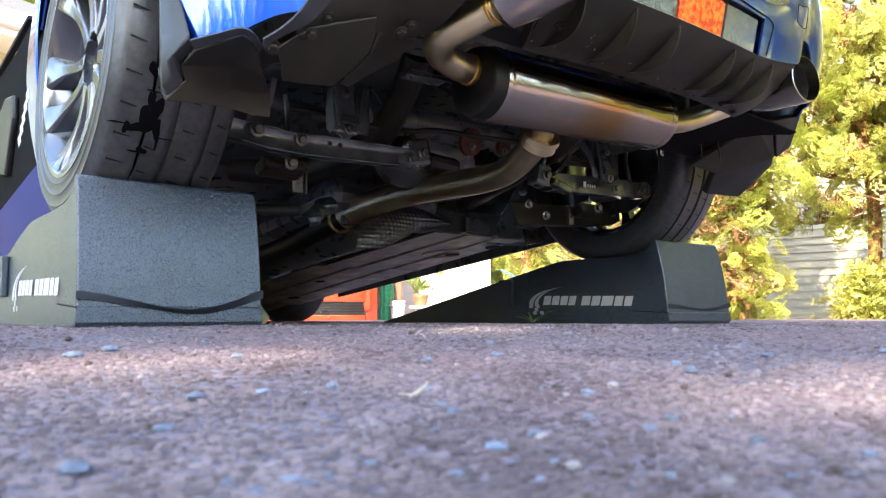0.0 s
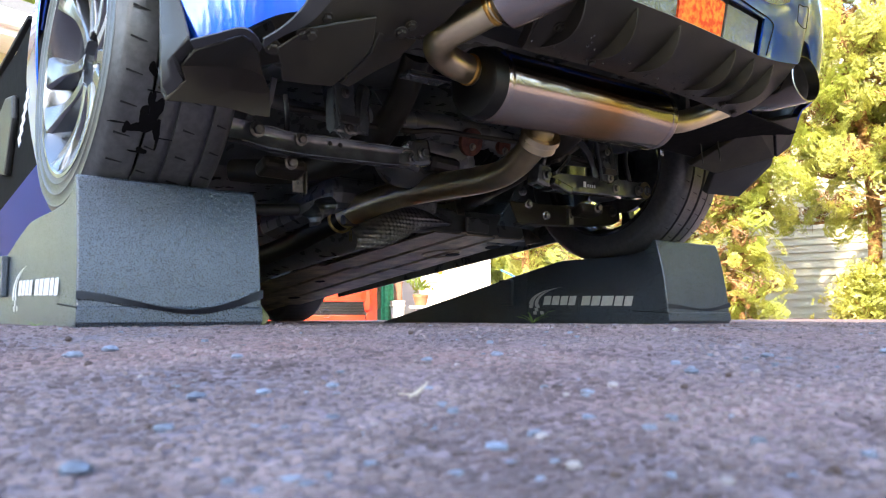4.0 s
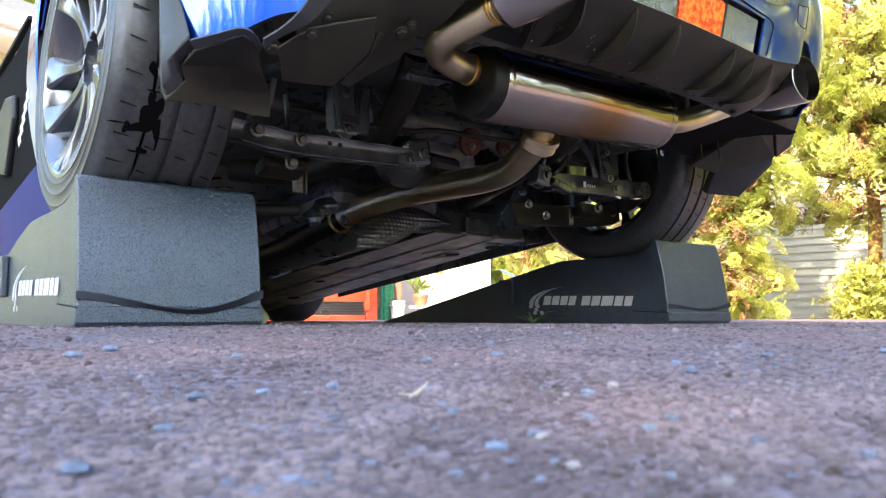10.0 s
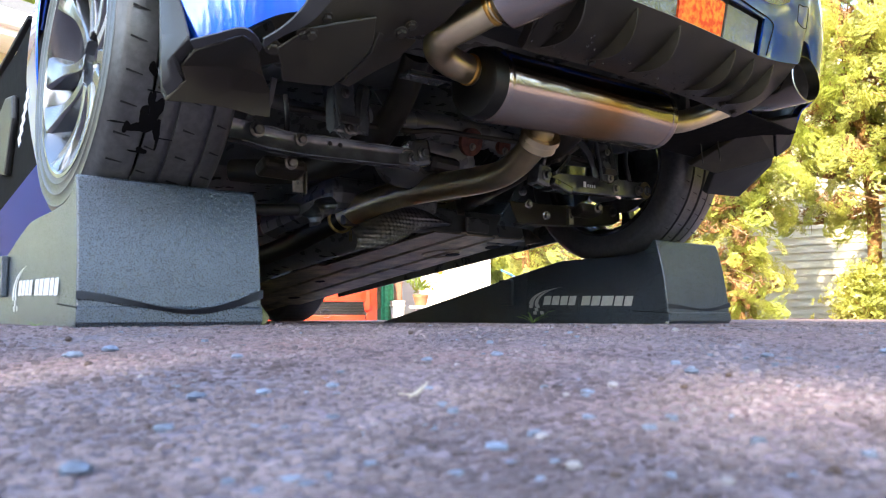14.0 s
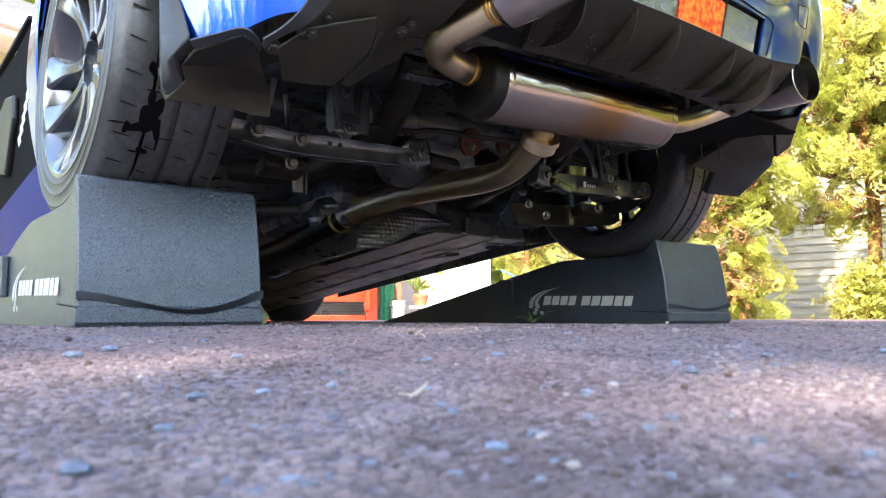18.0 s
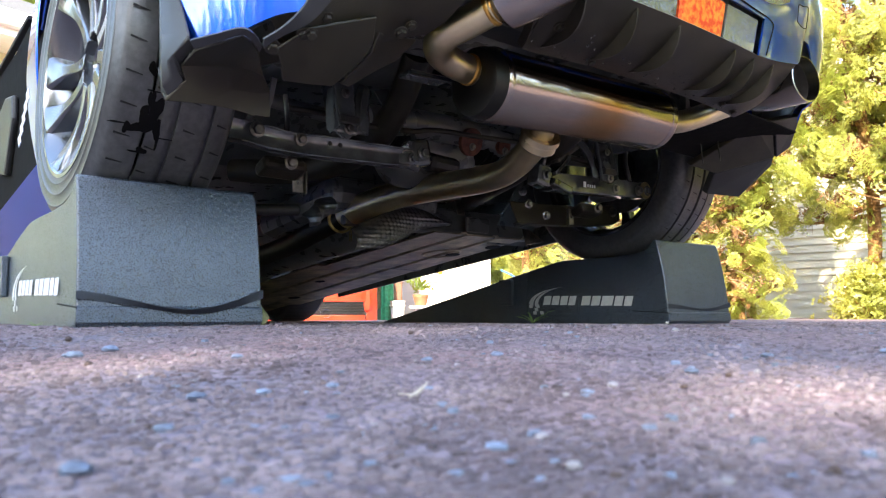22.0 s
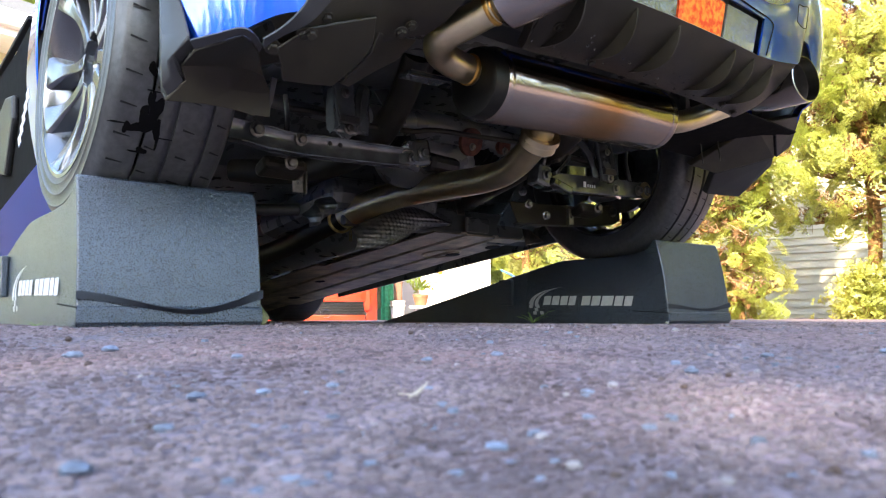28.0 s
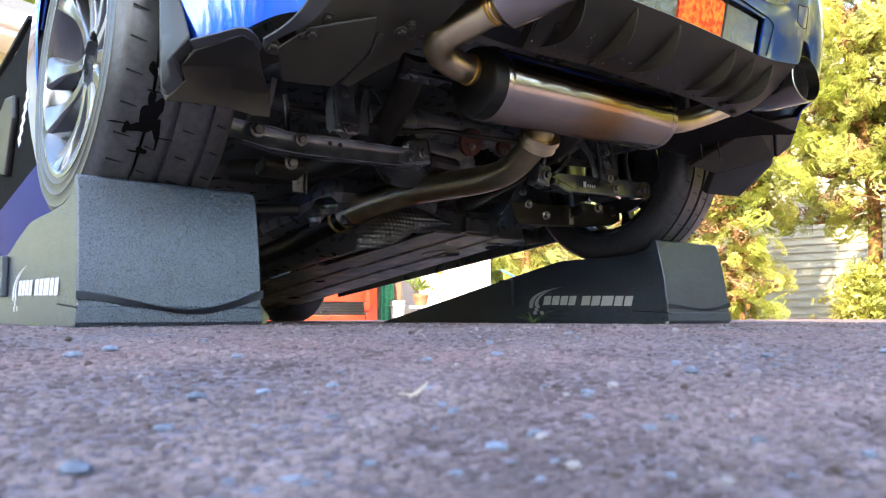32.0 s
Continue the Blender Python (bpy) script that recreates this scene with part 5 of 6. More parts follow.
# ---- foliage ----
def spray_mesh(name, n, shape, rng, size, leaves=7):
    """Many small leaf sprays, each a fan of narrow leaves, scattered by shape(rng)."""
    pts = [shape(rng) for _ in range(n)]
    flat = len(pts[0]) == 3
    g = np.random.default_rng(rng.randrange(10 ** 6))
    p = np.array([tuple(q[0]) for q in pts])
    out = np.array([tuple(q[1]) for q in pts]) + g.uniform(-0.7, 0.7, (n, 3)) * (0.45 if flat else 1.0)

    def unit(a):
        return a / np.maximum(np.linalg.norm(a, axis=-1, keepdims=True), 1e-9)
    out = unit(out)
    face = np.array([tuple(q[2]) for q in pts]) + g.uniform(-0.35, 0.35, (n, 3)) if flat else g.uniform(-1, 1, (n, 3))
    side = unit(np.cross(out, face))
    nrm = np.cross(out, side)
    s = size * g.uniform(0.6, 1.4, (n, 1))
    quads = []
    for k in range(leaves):
        a = (k / (leaves - 1) - 0.5) * 2.3
        d = unit(out * math.cos(a) + side * math.sin(a) + nrm * g.uniform(-0.4, 0.4, (n, 1)))
        w = unit(np.cross(d, nrm)) * s * 0.15
        q = p + out * s * 0.15 * g.random((n, 1)) + side * s * 0.3 * math.sin(a)
        ln = s * g.uniform(0.55, 1.0, (n, 1))
        quads.append(np.stack([q, q + d * ln * 0.55 + w, q + d * ln, q + d * ln * 0.55 - w], axis=1))
    co = np.concatenate(quads).reshape(-1, 3).astype(np.float32)
    nf = len(co) // 4
    me = bpy.data.meshes.new(name)
    me.vertices.add(len(co))
    me.vertices.foreach_set("co", co.ravel())
    me.loops.add(nf * 4)
    me.loops.foreach_set("vertex_index", np.arange(nf * 4, dtype=np.int32))
    me.polygons.add(nf)
    me.polygons.foreach_set("loop_start", np.arange(0, nf * 4, 4, dtype=np.int32))
    me.update(calc_edges=True)
    me.validate()
    return me


def hedge_tree(name, at, h, r, seed, n, label, low=0.06, leaf=0.034):
    """A cypress-like hedge tree: reddish trunk with bare low limbs, layered fans of foliage with gaps."""
    rng = random.Random(seed)
    t = thing(name, at, label, "tree", "hedge along the drive")
    bm = bmesh.new()
    lean = [(at[0] + rng.uniform(-0.05, 0.05) * k, at[1] + rng.uniform(-0.05, 0.05) * k, at[2] - 0.03 + h * 0.95 * k / 4) for k in range(5)]
    tube(bm, lean, [0.062 * k for k in (h / 4, h / 4 * 0.9, h / 4 * 0.72, h / 4 * 0.5, h / 4 * 0.15)], 10, 5)
    trunk = part("trunk", bm, BARK, t, smooth=True)
    boughs = []
    for k in range(64):
        z = h * (low + (0.97 - low) * rng.random() ** 0.9)
        a = rng.uniform(0, 2 * math.pi)
        ln = r * (0.45 + 0.6 * rng.random()) * (1.0 - 0.55 * z / h)
        p0 = Vector((at[0], at[1], at[2] + z))
        p1 = p0 + Vector((math.cos(a) * ln, math.sin(a) * ln, 0.10 * ln + rng.uniform(-0.15, 0.3) * min(1.0, r)))
        boughs.append((p0, p1))
    bm = bmesh.new()
    for p0, p1 in boughs:
        mid = (p0 + p1) / 2 + Vector((0, 0, -0.06))
        tube(bm, [p0, mid, p1], [0.016, 0.010, 0.004], 5, 3)
    part("branching", bm, BARK, t)["kind"] = "stuff"

    clumps = []
    for p0, p1 in boughs:
        for _ in range(8):
            f = 0.40 + 0.70 * rng.random()
            sp = 0.13 * min(1.0, r / 0.5)
            c = p0.lerp(p1, f) + Vector((rng.gauss(0, sp), rng.gauss(0, sp), rng.gauss(0, sp)))
            c.z = max(c.z, at[2] + 0.04)
            away = (p1 - p0).normalized()
            up = Vector((rng.gauss(0, 0.6), rng.gauss(0, 0.6), rng.gauss(0.25, 0.6))) + away * 0.8
            clumps.append((c, rng.uniform(0.05, 0.15) * min(1.0, 0.5 + r / 2), up.normalized(), away))

    def shape(g):
        """A spray on a flat drooping fan that grows outward from its bough."""
        c, cr, nrm, away = clumps[g.randrange(len(clumps))]
        o = Vector((g.gauss(0, 1), g.gauss(0, 1), g.gauss(0, 1))) + away * 0.5
        o = (o - nrm * o.dot(nrm)).normalized()
        k = g.random() ** 0.6
        return c + o * cr * k + nrm * (g.gauss(0, 0.012) - 0.25 * cr * k * k), o, nrm
    me = spray_mesh("crown", n, shape, rng, leaf, 6)
    me.materials.append(LEAF)
    c = new("crown", me)
    c.parent = t
    c.matrix_parent_inverse = base_of(t).inverted()
    if n > 12000:
        def inner(g):
            p0, p1 = boughs[g.randrange(len(boughs))]
            o = Vector((g.gauss(0, 1), g.gauss(0, 1), g.gauss(0, 1))).normalized()
            return p0.lerp(p1, g.uniform(0.2, 0.9)) + o * 0.05, o
        me = spray_mesh("dead_foliage", n // 10, inner, rng, leaf * 1.2, 5)
        me.materials.append(DEADLEAF)
        d = new("dead_foliage", me)
        d.parent = t
        d.matrix_parent_inverse = base_of(t).inverted()
        d["label"] = "dead brown foliage inside the crown"
        bm = bmesh.new()
        for _ in range(260):
            p0, p1 = boughs[rng.randrange(len(boughs))]
            a = p0.lerp(p1, rng.uniform(0.35, 1.0))
            o = Vector((rng.gauss(0, 1), rng.gauss(0, 1), rng.gauss(0.2, 0.7))).normalized() * rng.uniform(0.08, 0.2)
            tube(bm, [a, a + o * 0.55 + Vector((0, 0, 0.012)), a + o], [0.0035, 0.0026, 0.0012], 4, 2)
        part("twig_growth", bm, TWIGS, t, "pale dry twigs")["kind"] = "stuff"
    return t


HEDGE = []
for i, (x, y, h, r, n, low) in enumerate(((3.5, 1.09, 3.0, 0.42, 42000, 0.02), (4.42, 0.58, 3.2, 0.95, 66000, 0.22), (4.0, -0.15, 1.9, 0.8, 9000, 0.28), (4.4, 2.1, 3.2, 0.95, 24000, 0.06),
                                          (4.75, 2.9, 3.2, 0.8, 11000, 0.05), (4.7, 4.2, 3.0, 0.40, 9000, 0.04), (5.45, 4.75, 2.6, 0.7, 16000, 0.02), (4.0, -1.2, 3.7, 1.2, 20000, 0.03), (3.9, -2.3, 4.0, 1.3, 20000, 0.03),
                                          (3.8, -3.5, 4.0, 1.0, 4500, 0.06), (3.7, -4.8, 4.0, 1.0, 4500, 0.06))):
    HEDGE.append(hedge_tree("hedge_tree", (x, y, ground_z(x, y)), h, r, 11 + i, n, "sunlit yellow-green cypress hedge tree with a reddish trunk", low, 0.022 if i < 2 else (0.026 if i < 7 else 0.075)))
# the last four trees above and these copies are unseen, for green bumper reflections
for x, y in ((3.1, -1.9), (3.6, -2.6), (4.1, -1.75), (4.0, -2.9), (4.6, -2.2), (3.9, -4.1)):
    copy_thing(HEDGE[7], pose(x, y, ground_z(x, y), 0, 0, 130 * x))
copy_thing(HEDGE[9], pose(4.55, -0.85, ground_z(4.55, -0.85), 0, 0, 50))
for x, y in ((6.6, 6.2), (6.9, 5.4), (6.2, 6.9)):
    copy_thing(HEDGE[8], pose(x, y, ground_z(x, y), 0, 0, 90 * y))
# unseen treeline added behind the viewer to keep low sky out of reflections
for k in range(17):
    a = radians(200 + 8.7 * k)
    x, y = 11.5 * math.cos(a), -1.0 + 10.5 * math.sin(a)
    copy_thing(HEDGE[8], pose(x, y, ground_z(x, y), 0, 0, 77 * k))
# unseen row added to screen the bright horizon from the bumper's left end
screen_hedge = hedge_tree("hedge_tree", (-7.4, -5.6, 0), 1.35, 1.2, 61, 6000, "low green hedge bush added unseen on the far side of the drive", 0.03, 0.09)
for k in range(7):
    copy_thing(screen_hedge, pose(-7.4 - 0.3 * (k % 2), -4.3 + 1.3 * k, 0, 0, 0, 40 * k))
HEDGE.append(hedge_tree("hedge_tree", (5.45, 2.0, ground_z(5.45, 2.0)), 3.0, 1.0, 77, 11900, "sunlit yellow-green cypress hedge tree with a reddish trunk", 0.36, 0.032))
shrub = hedge_tree("shrub", (4.13, 0.50, ground_z(4.13, 0.5)), 0.27, 0.22, 33, 2600, "low yellow-green shrub at the foot of the hedge", 0.05)
tagged(shrub, category="shrub")
shrub["group"] = "low shrubs"


# ---- houses ----
def boards(parent, m, length, height, step, mat, skip=()):
    """Lap siding: one board a course, each tilted a little and proud at its foot; m's x runs along the wall, -y out of it."""
    me = bpy.data.meshes.new("board")
    bm = bmesh.new()
    prism(bm, [(0.0, 0.0), (-0.018, 0.0), (-0.004, step + 0.01), (0.0, step + 0.01)], 0, length)
    bm.to_mesh(me)
    bm.free()
    me.materials.append(mat)
    for k in range(int(height / step)):
        ob = new("board", me)
        ob.parent = parent
        ob.matrix_parent_inverse = base_of(parent).inverted()
        ob.matrix_basis = m @ Matrix.Translation((0, 0, k * step))


def wall(name, at, turn, length, height, step, mat, label):
    m = pose(*at, 0, 0, turn)
    t = thing(name, at, label, "house")
    bm = box(bmesh.new(), (length / 2, 0.1, height / 2), (length, 0.2, height))
    bm.transform(m)
    part("wall", bm, mat, t)
    boards(t, m, length, height, step, mat)
    return t, m


# neighbour's pale wall behind the hedge
wall("house", (6.1, 5.2, -0.05), -78, 9.0, 3.2, 0.082, SIDING_G, "neighbour's house wall in pale grey lap siding behind the hedge")
# white house straight ahead
wh, wm = wall("house", (1.6, 7.95, -0.25), -39.9, 4.45, 3.2, 0.115, SIDING_W, "white lap-sided house wall in full sun")
# dry lawn strip along the cream house
bm = sheet(bmesh.new(), lambda u, v: Vector((-9 + 9.2 * u, 2.9 + (2.6 + 1.2 * u) * v, ground_z(-9 + 9.2 * u, 2.9 + (2.6 + 1.2 * u) * v) + 0.012)), 60, 30, 0.02)
tagged(part("lawn", bm, LAWN, None), "dry yellow-green lawn strip along the cream house", "lawn", kind="structure")
# cream house with its eave
ch, cm = wall("house", (-5.75, 5.35, -0.40), 13, 7.2, 3.0, 0.14, SIDING_C, "cream lap-sided house under a white boxed eave")
bm = box(bmesh.new(), (3.5, -0.22, 3.05), (7.5, 0.62, 0.10))
bm.transform(cm)
part("soffit", bm, WHITE, ch)
bm = box(bmesh.new(), (3.5, -0.56, 3.15), (7.5, 0.12, 0.16))
bm.transform(cm)
part("gutter", bm, WHITE, ch, bevel=0.02)
bm = prism(bmesh.new(), [(-0.55, 3.21), (2.2, 4.5), (2.2, 4.4), (-0.5, 3.11)], -0.3, 7.3, cm)
part("roof", bm, ROOF, ch)


# ---- the red car ahead ----
def red_car(at, turn):
    t = thing("red_car", at, "red car parked ahead with grey mesh in its rear bumper", "car")
    m = pose(*at, 0, 0, turn)

    def add(name, bm, mat, bev=0.0, lab=""):
        bm.transform(m)
        part(name, bm, mat, t, lab, bevel=bev)
    add("body", prism(bmesh.new(), [(0.12, 0.24), (0.10, 0.5), (0.12, 0.9), (0.6, 1.35), (2.4, 1.4), (3.0, 0.95), (3.9, 0.8), (4.0, 0.3), (0.2, 0.2)], -0.86, 0.86), RED, 0.06)

    def wrap(x, z):
        """The bumper's face: round in plan at its corners, and fuller in the middle of its height."""
        return -0.05 + 0.34 * abs(x / 0.9) ** 5 - 0.04 * math.sin(math.pi * (z - 0.15) / 0.65)

    def band(x0, x1, z0, z1, off):
        return sheet(bmesh.new(), lambda u, v: Vector((x0(v) + (x1(v) - x0(v)) * u, wrap(x0(v) + (x1(v) - x0(v)) * u, z0 + (z1 - z0) * v) + off, z0 + (z1 - z0) * v)), 40, 8, 0.01)
    add("bumper", band(lambda v: -0.9, lambda v: 0.9, 0.335, 0.80, 0.0), RED)
    add("bumper_corner", band(lambda v: 0.80 + 0.05 * v, lambda v: 0.9, 0.12, 0.34, 0.0), RED)
    add("bumper_corner", band(lambda v: -0.9, lambda v: -0.80 - 0.05 * v, 0.12, 0.34, 0.0), RED)
    add("bumper_mesh", band(lambda v: -0.86, lambda v: 0.86, 0.19, 0.345, 0.025), MESHGREY, 0.0, "grey mesh insert")
    for k in range(9):
        add("mesh_rib", band(lambda v: -0.80, lambda v: 0.80, 0.206 + 0.015 * k, 0.211 + 0.015 * k, 0.010), GREYPL)
    add("lower_lip", band(lambda v: -0.80, lambda v: 0.80, 0.11, 0.20, -0.012), RED, 0.02)
    for x in (-0.35, -0.45):
        b2 = lathe(bmesh.new(), [(0.04, 0), (0.045, 0), (0.045, 0.1), (0.04, 0.1)], Matrix.Translation((-x, -0.06, 0.215)) @ pose(0, 0, 0, 0, 0, 90), 20, closed=True)
        add("exhaust_tip", b2, CHROME)
    for x in (-0.76, 0.76):
        for y in (0.8, 3.2):
            b2 = lathe(bmesh.new(), [(0.0, -0.1), (0.33, -0.1), (0.33, 0.1), (0.0, 0.1)], Matrix.Translation((x, y, 0.325)), 32)
            add("tyre", b2, RUBBER)


red_car((2.208, 5.107, ground_z(2.4, 5.6)), -42)


# ---- clutter by the white house ----
def at_house(side, out):
    """A point on the ground: metres to the right of the line of sight, and in front of the white wall."""
    b = Vector((1.6, 7.95, 0)) + Vector((0.767, -0.641, 0)) * side + Vector((-0.641, -0.767, 0)) * out
    return (b.x, b.y, ground_z(b.x, b.y))


def clutter():
    x, y, z = at_house(3.20, 0.80)
    t = thing("patio_umbrella", (x, y, z), "folded green canvas patio umbrella standing by the white house", "umbrella")
    bm = bmesh.new()
    for k in range(7):
        a = 2 * math.pi * k / 7
        tube(bm, [(x + 0.02 * math.cos(a), y + 0.02 * math.sin(a), z + 1.9), (x + 0.05 * math.cos(a), y + 0.05 * math.sin(a), z + 1.0), (x + 0.08 * math.cos(a), y + 0.08 * math.sin(a), z + 0.12)], [0.01, 0.035, 0.055], 8, 4)
    part("canopy", bm, GREEN, t, smooth=True)
    part("pole", tube(bmesh.new(), [(x, y, z), (x, y, z + 2.0)], 0.02, 10), BROWN, t, smooth=True)
    for side in (3.36, 3.12):
        x, y, z = at_house(side, 0.70)
        t = thing("wooden_post", (x, y, z), "reddish brown wooden post against the white house", "post", "porch posts")
        part("post", box(bmesh.new(), (x, y, z + 1.2), (0.09, 0.09, 2.4), (0, 0, -40)), BROWN, t, bevel=0.006)
        part("post_cap", box(bmesh.new(), (x, y, z + 2.42), (0.11, 0.11, 0.04), (0, 0, -40)), BROWN, t, bevel=0.006)
    x, y, z = at_house(3.37, 0.95)
    t = thing("bucket", (x, y, z), "white plastic bucket on the drive", "bucket")
    part("body", lathe(bmesh.new(), [(0.0005, 0), (0.065, 0), (0.08, 0.30), (0.086, 0.30), (0.086, 0.32), (0.07, 0.315), (0.058, 0.02)], Matrix.Translation((x, y, z)) @ pose(0, 0, 0, 0, -90, 0), 28), WHITE, t, smooth=True)
    part("rim_band", lathe(bmesh.new(), [(0.086, 0.26), (0.09, 0.262), (0.09, 0.275), (0.086, 0.277)], Matrix.Translation((x, y, z)) @ pose(0, 0, 0, 0, -90, 0), 28), WHITE, t)
    x, y, z = at_house(3.62, 0.81)
    t = thing("plant_stand", (x, y, z), "white round plant stand by the house wall", "stand")
    part("top", lathe(bmesh.new(), [(0.0005, 0.24), (0.13, 0.24), (0.13, 0.26), (0.0005, 0.26)], Matrix.Translation((x, y, z)) @ pose(0, 0, 0, 0, -90, 0), 28), WHITE, t)
    for k in range(3):
        a = 2.1 * k
        part("leg", tube(bmesh.new(), [(x + 0.1 * math.cos(a), y + 0.1 * math.sin(a), z), (x + 0.05 * math.cos(a), y + 0.05 * math.sin(a), z + 0.25)], 0.012, 8), WHITE, t)
    t = thing("plant_pot", (x, y, z + 0.26), "terracotta plant pot on a white stand", "pot")
    part("pot", lathe(bmesh.new(), [(0.0005, 0), (0.06, 0), (0.085, 0.10), (0.09, 0.10), (0.09, 0.13), (0.075, 0.12), (0.0005, 0.09)], Matrix.Translation((x, y, z + 0.26)) @ pose(0, 0, 0, 0, -90, 0), 24), TERRA, t, smooth=True)
    me = spray_mesh("leaves", 14, lambda g: (Vector((x + g.gauss(0, 0.04), y + g.gauss(0, 0.04), z + 0.42 + abs(g.gauss(0, 0.05)))), Vector((0, 0, 1))), random.Random(5), 0.10, 5)
    me.materials.append(LEAF_D)
    lv = new("leaves", me)
    lv.parent = t
    lv.matrix_parent_inverse = base_of(t).inverted()
    x, y, z = at_house(3.84, 0.83)
    t = thing("garden_torch", (x, y, z), "slim garden torch with an orange cone top", "torch")
    part("stake", tube(bmesh.new(), [(x, y, z), (x, y, z + 0.62)], 0.008, 8), WHITE, t)
    part("cone", lathe(bmesh.new(), [(0.0005, 0.60), (0.02, 0.60), (0.055, 0.74), (0.05, 0.78), (0.0005, 0.80)], Matrix.Translation((x, y, z)) @ pose(0, 0, 0, 0, -90, 0), 20), ORANGE, t, smooth=True)
    pts = [at_house(4.52 + 0.12 * k, 0.8 + 0.05 * k) for k in range(4)]
    t = thing("rope", pts[0], "blue rope slung low between hedge and house", "rope")
    part("cord", tube(bmesh.new(), [(p[0], p[1], p[2] + h) for p, h in zip(pts, (0.62, 0.55, 0.46, 0.40))], 0.010, 8, 5), BLUEROPE, t, smooth=True)
    part("knot", lathe(bmesh.new(), [(0.0005, -0.03), (0.025, -0.015), (0.025, 0.015), (0.0005, 0.03)], Matrix.Translation((pts[3][0], pts[3][1], pts[3][2] + 0.40)), 10), BLUEROPE, t, smooth=True)


clutter()


# ---- loose stones and weeds on the asphalt ----
def stone_mesh(name, count, size, rng, mat, flat=0.5, near=0.16, far=2.6, power=1.0):
    """Irregular little stones bedded in the surface, thicker towards the viewer."""
    base = [Vector(v) for v in ((1, 0, 0), (0.45, 0.85, 0), (-0.5, 0.8, 0), (-1, -0.05, 0), (-0.45, -0.85, 0), (0.5, -0.8, 0))]
    vs, fs = [], []
    for _ in range(count):
        d = near * (far / near) ** (rng.random() ** power)
        a = rng.uniform(-0.62, 0.62)
        rx, ry = d * math.tan(a), d
        x = EYE[0] + 0.641 * ry + 0.768 * rx
        y = EYE[1] + 0.768 * ry - 0.641 * rx
        r = size * rng.uniform(0.45, 1.5)
        c = Vector((x, y, ground_z(x, y) + 0.0016 * noise.noise((x * 14, y * 14, 0))))
        turn = Matrix.Rotation(rng.uniform(0, 6.28), 3, "Z")
        i = len(vs)
        h = r * flat * rng.uniform(0.5, 1.2)
        for q in base:
            w = turn @ (q * r * rng.uniform(0.75, 1.15))
            vs.append(c + Vector((w.x, w.y * 0.75, -0.002)))
        for q in base:
            w = turn @ (q * r * rng.uniform(0.45, 0.8))
            vs.append(c + Vector((w.x, w.y * 0.75, h * rng.uniform(0.75, 1.1))))
        for k in range(6):
            n = (k + 1) % 6
            fs.append((i + k, i + n, i + 6 + n, i + 6 + k))
        fs.append(tuple(i + 6 + k for k in range(6)))
    me = bpy.data.meshes.new(name)
    me.from_pydata([tuple(v) for v in vs], [], fs)
    me.materials.append(mat)
    return me


rng = random.Random(21)
tagged(new("gravel", stone_mesh("gravel", 20000, 0.0033, rng, ASPH_STONE, 0.42)), "purplish and rusty aggregate bedded in the asphalt", "gravel", kind="stuff")
tagged(new("blue_gravel", stone_mesh("blue_gravel", 180, 0.0042, rng, BLUE_STONE, 0.4)), "blue-grey stone chips in the asphalt", "gravel", kind="stuff")
tagged(new("pale_gravel", stone_mesh("pale_gravel", 30, 0.0026, rng, WHITE_STONE, 0.6)), "pale stone chips in the asphalt", "gravel", kind="stuff")


def weed(x, y, n, size, seed, label):
    rng = random.Random(seed)
    z = ground_z(x, y)
    t = thing("weed", (x, y, z), label, "weed")
    for k in range(n):
        a = 2 * math.pi * k / n + rng.uniform(-0.3, 0.3)
        ln = size * rng.uniform(0.7, 1.2)
        lift = rng.uniform(0.25, 0.9)
        d = Vector((math.cos(a), math.sin(a), 0))
        side = Vector((-d.y, d.x, 0)) * size * 0.055
        bm = bmesh.new()
        path = [Vector((x, y, z)) + d * ln * f + Vector((0, 0, ln * lift * (f - 0.45 * f * f) * 1.3)) for f in (0, 0.35, 0.7, 1.0)]
        rows = [[bm.verts.new(p - side * w), bm.verts.new(p + side * w), bm.verts.new(p + Vector((0, 0, -size * 0.02)))] for p, w in zip(path, (0.6, 1.0, 0.8, 0.12))]
        for r0, r1 in zip(rows, rows[1:]):
            for i in range(3):
                j = (i + 1) % 3
                bm.faces.new((r0[i], r0[j], r1[j], r1[i]))
        part("blade", bm, GRASS, t)


def loose_stone(x, y, r, mat, seed, label, name="pebble", flat=0.55):
    """One loose stone, an uneven faceted lump lying on the asphalt."""
    rg = random.Random(seed)
    z = ground_z(x, y)
    bm = bmesh.new()
    bmesh.ops.create_icosphere(bm, subdivisions=2, radius=r)
    for v in bm.verts:
        n = v.co.normalized()
        v.co = v.co * (1 + 0.30 * noise.noise(n * 1.6 + Vector((seed * 3.1, 0, 0))))
        v.co.z *= flat
    bm.transform(Matrix.Translation((x, y, z + r * flat * 0.7)) @ pose(0, 0, 0, 0, 0, rg.uniform(0, 360)))
    ob = part(name, bm, mat, None, smooth=True)
    return tagged(ob, label, name, "loose stones on the drive")


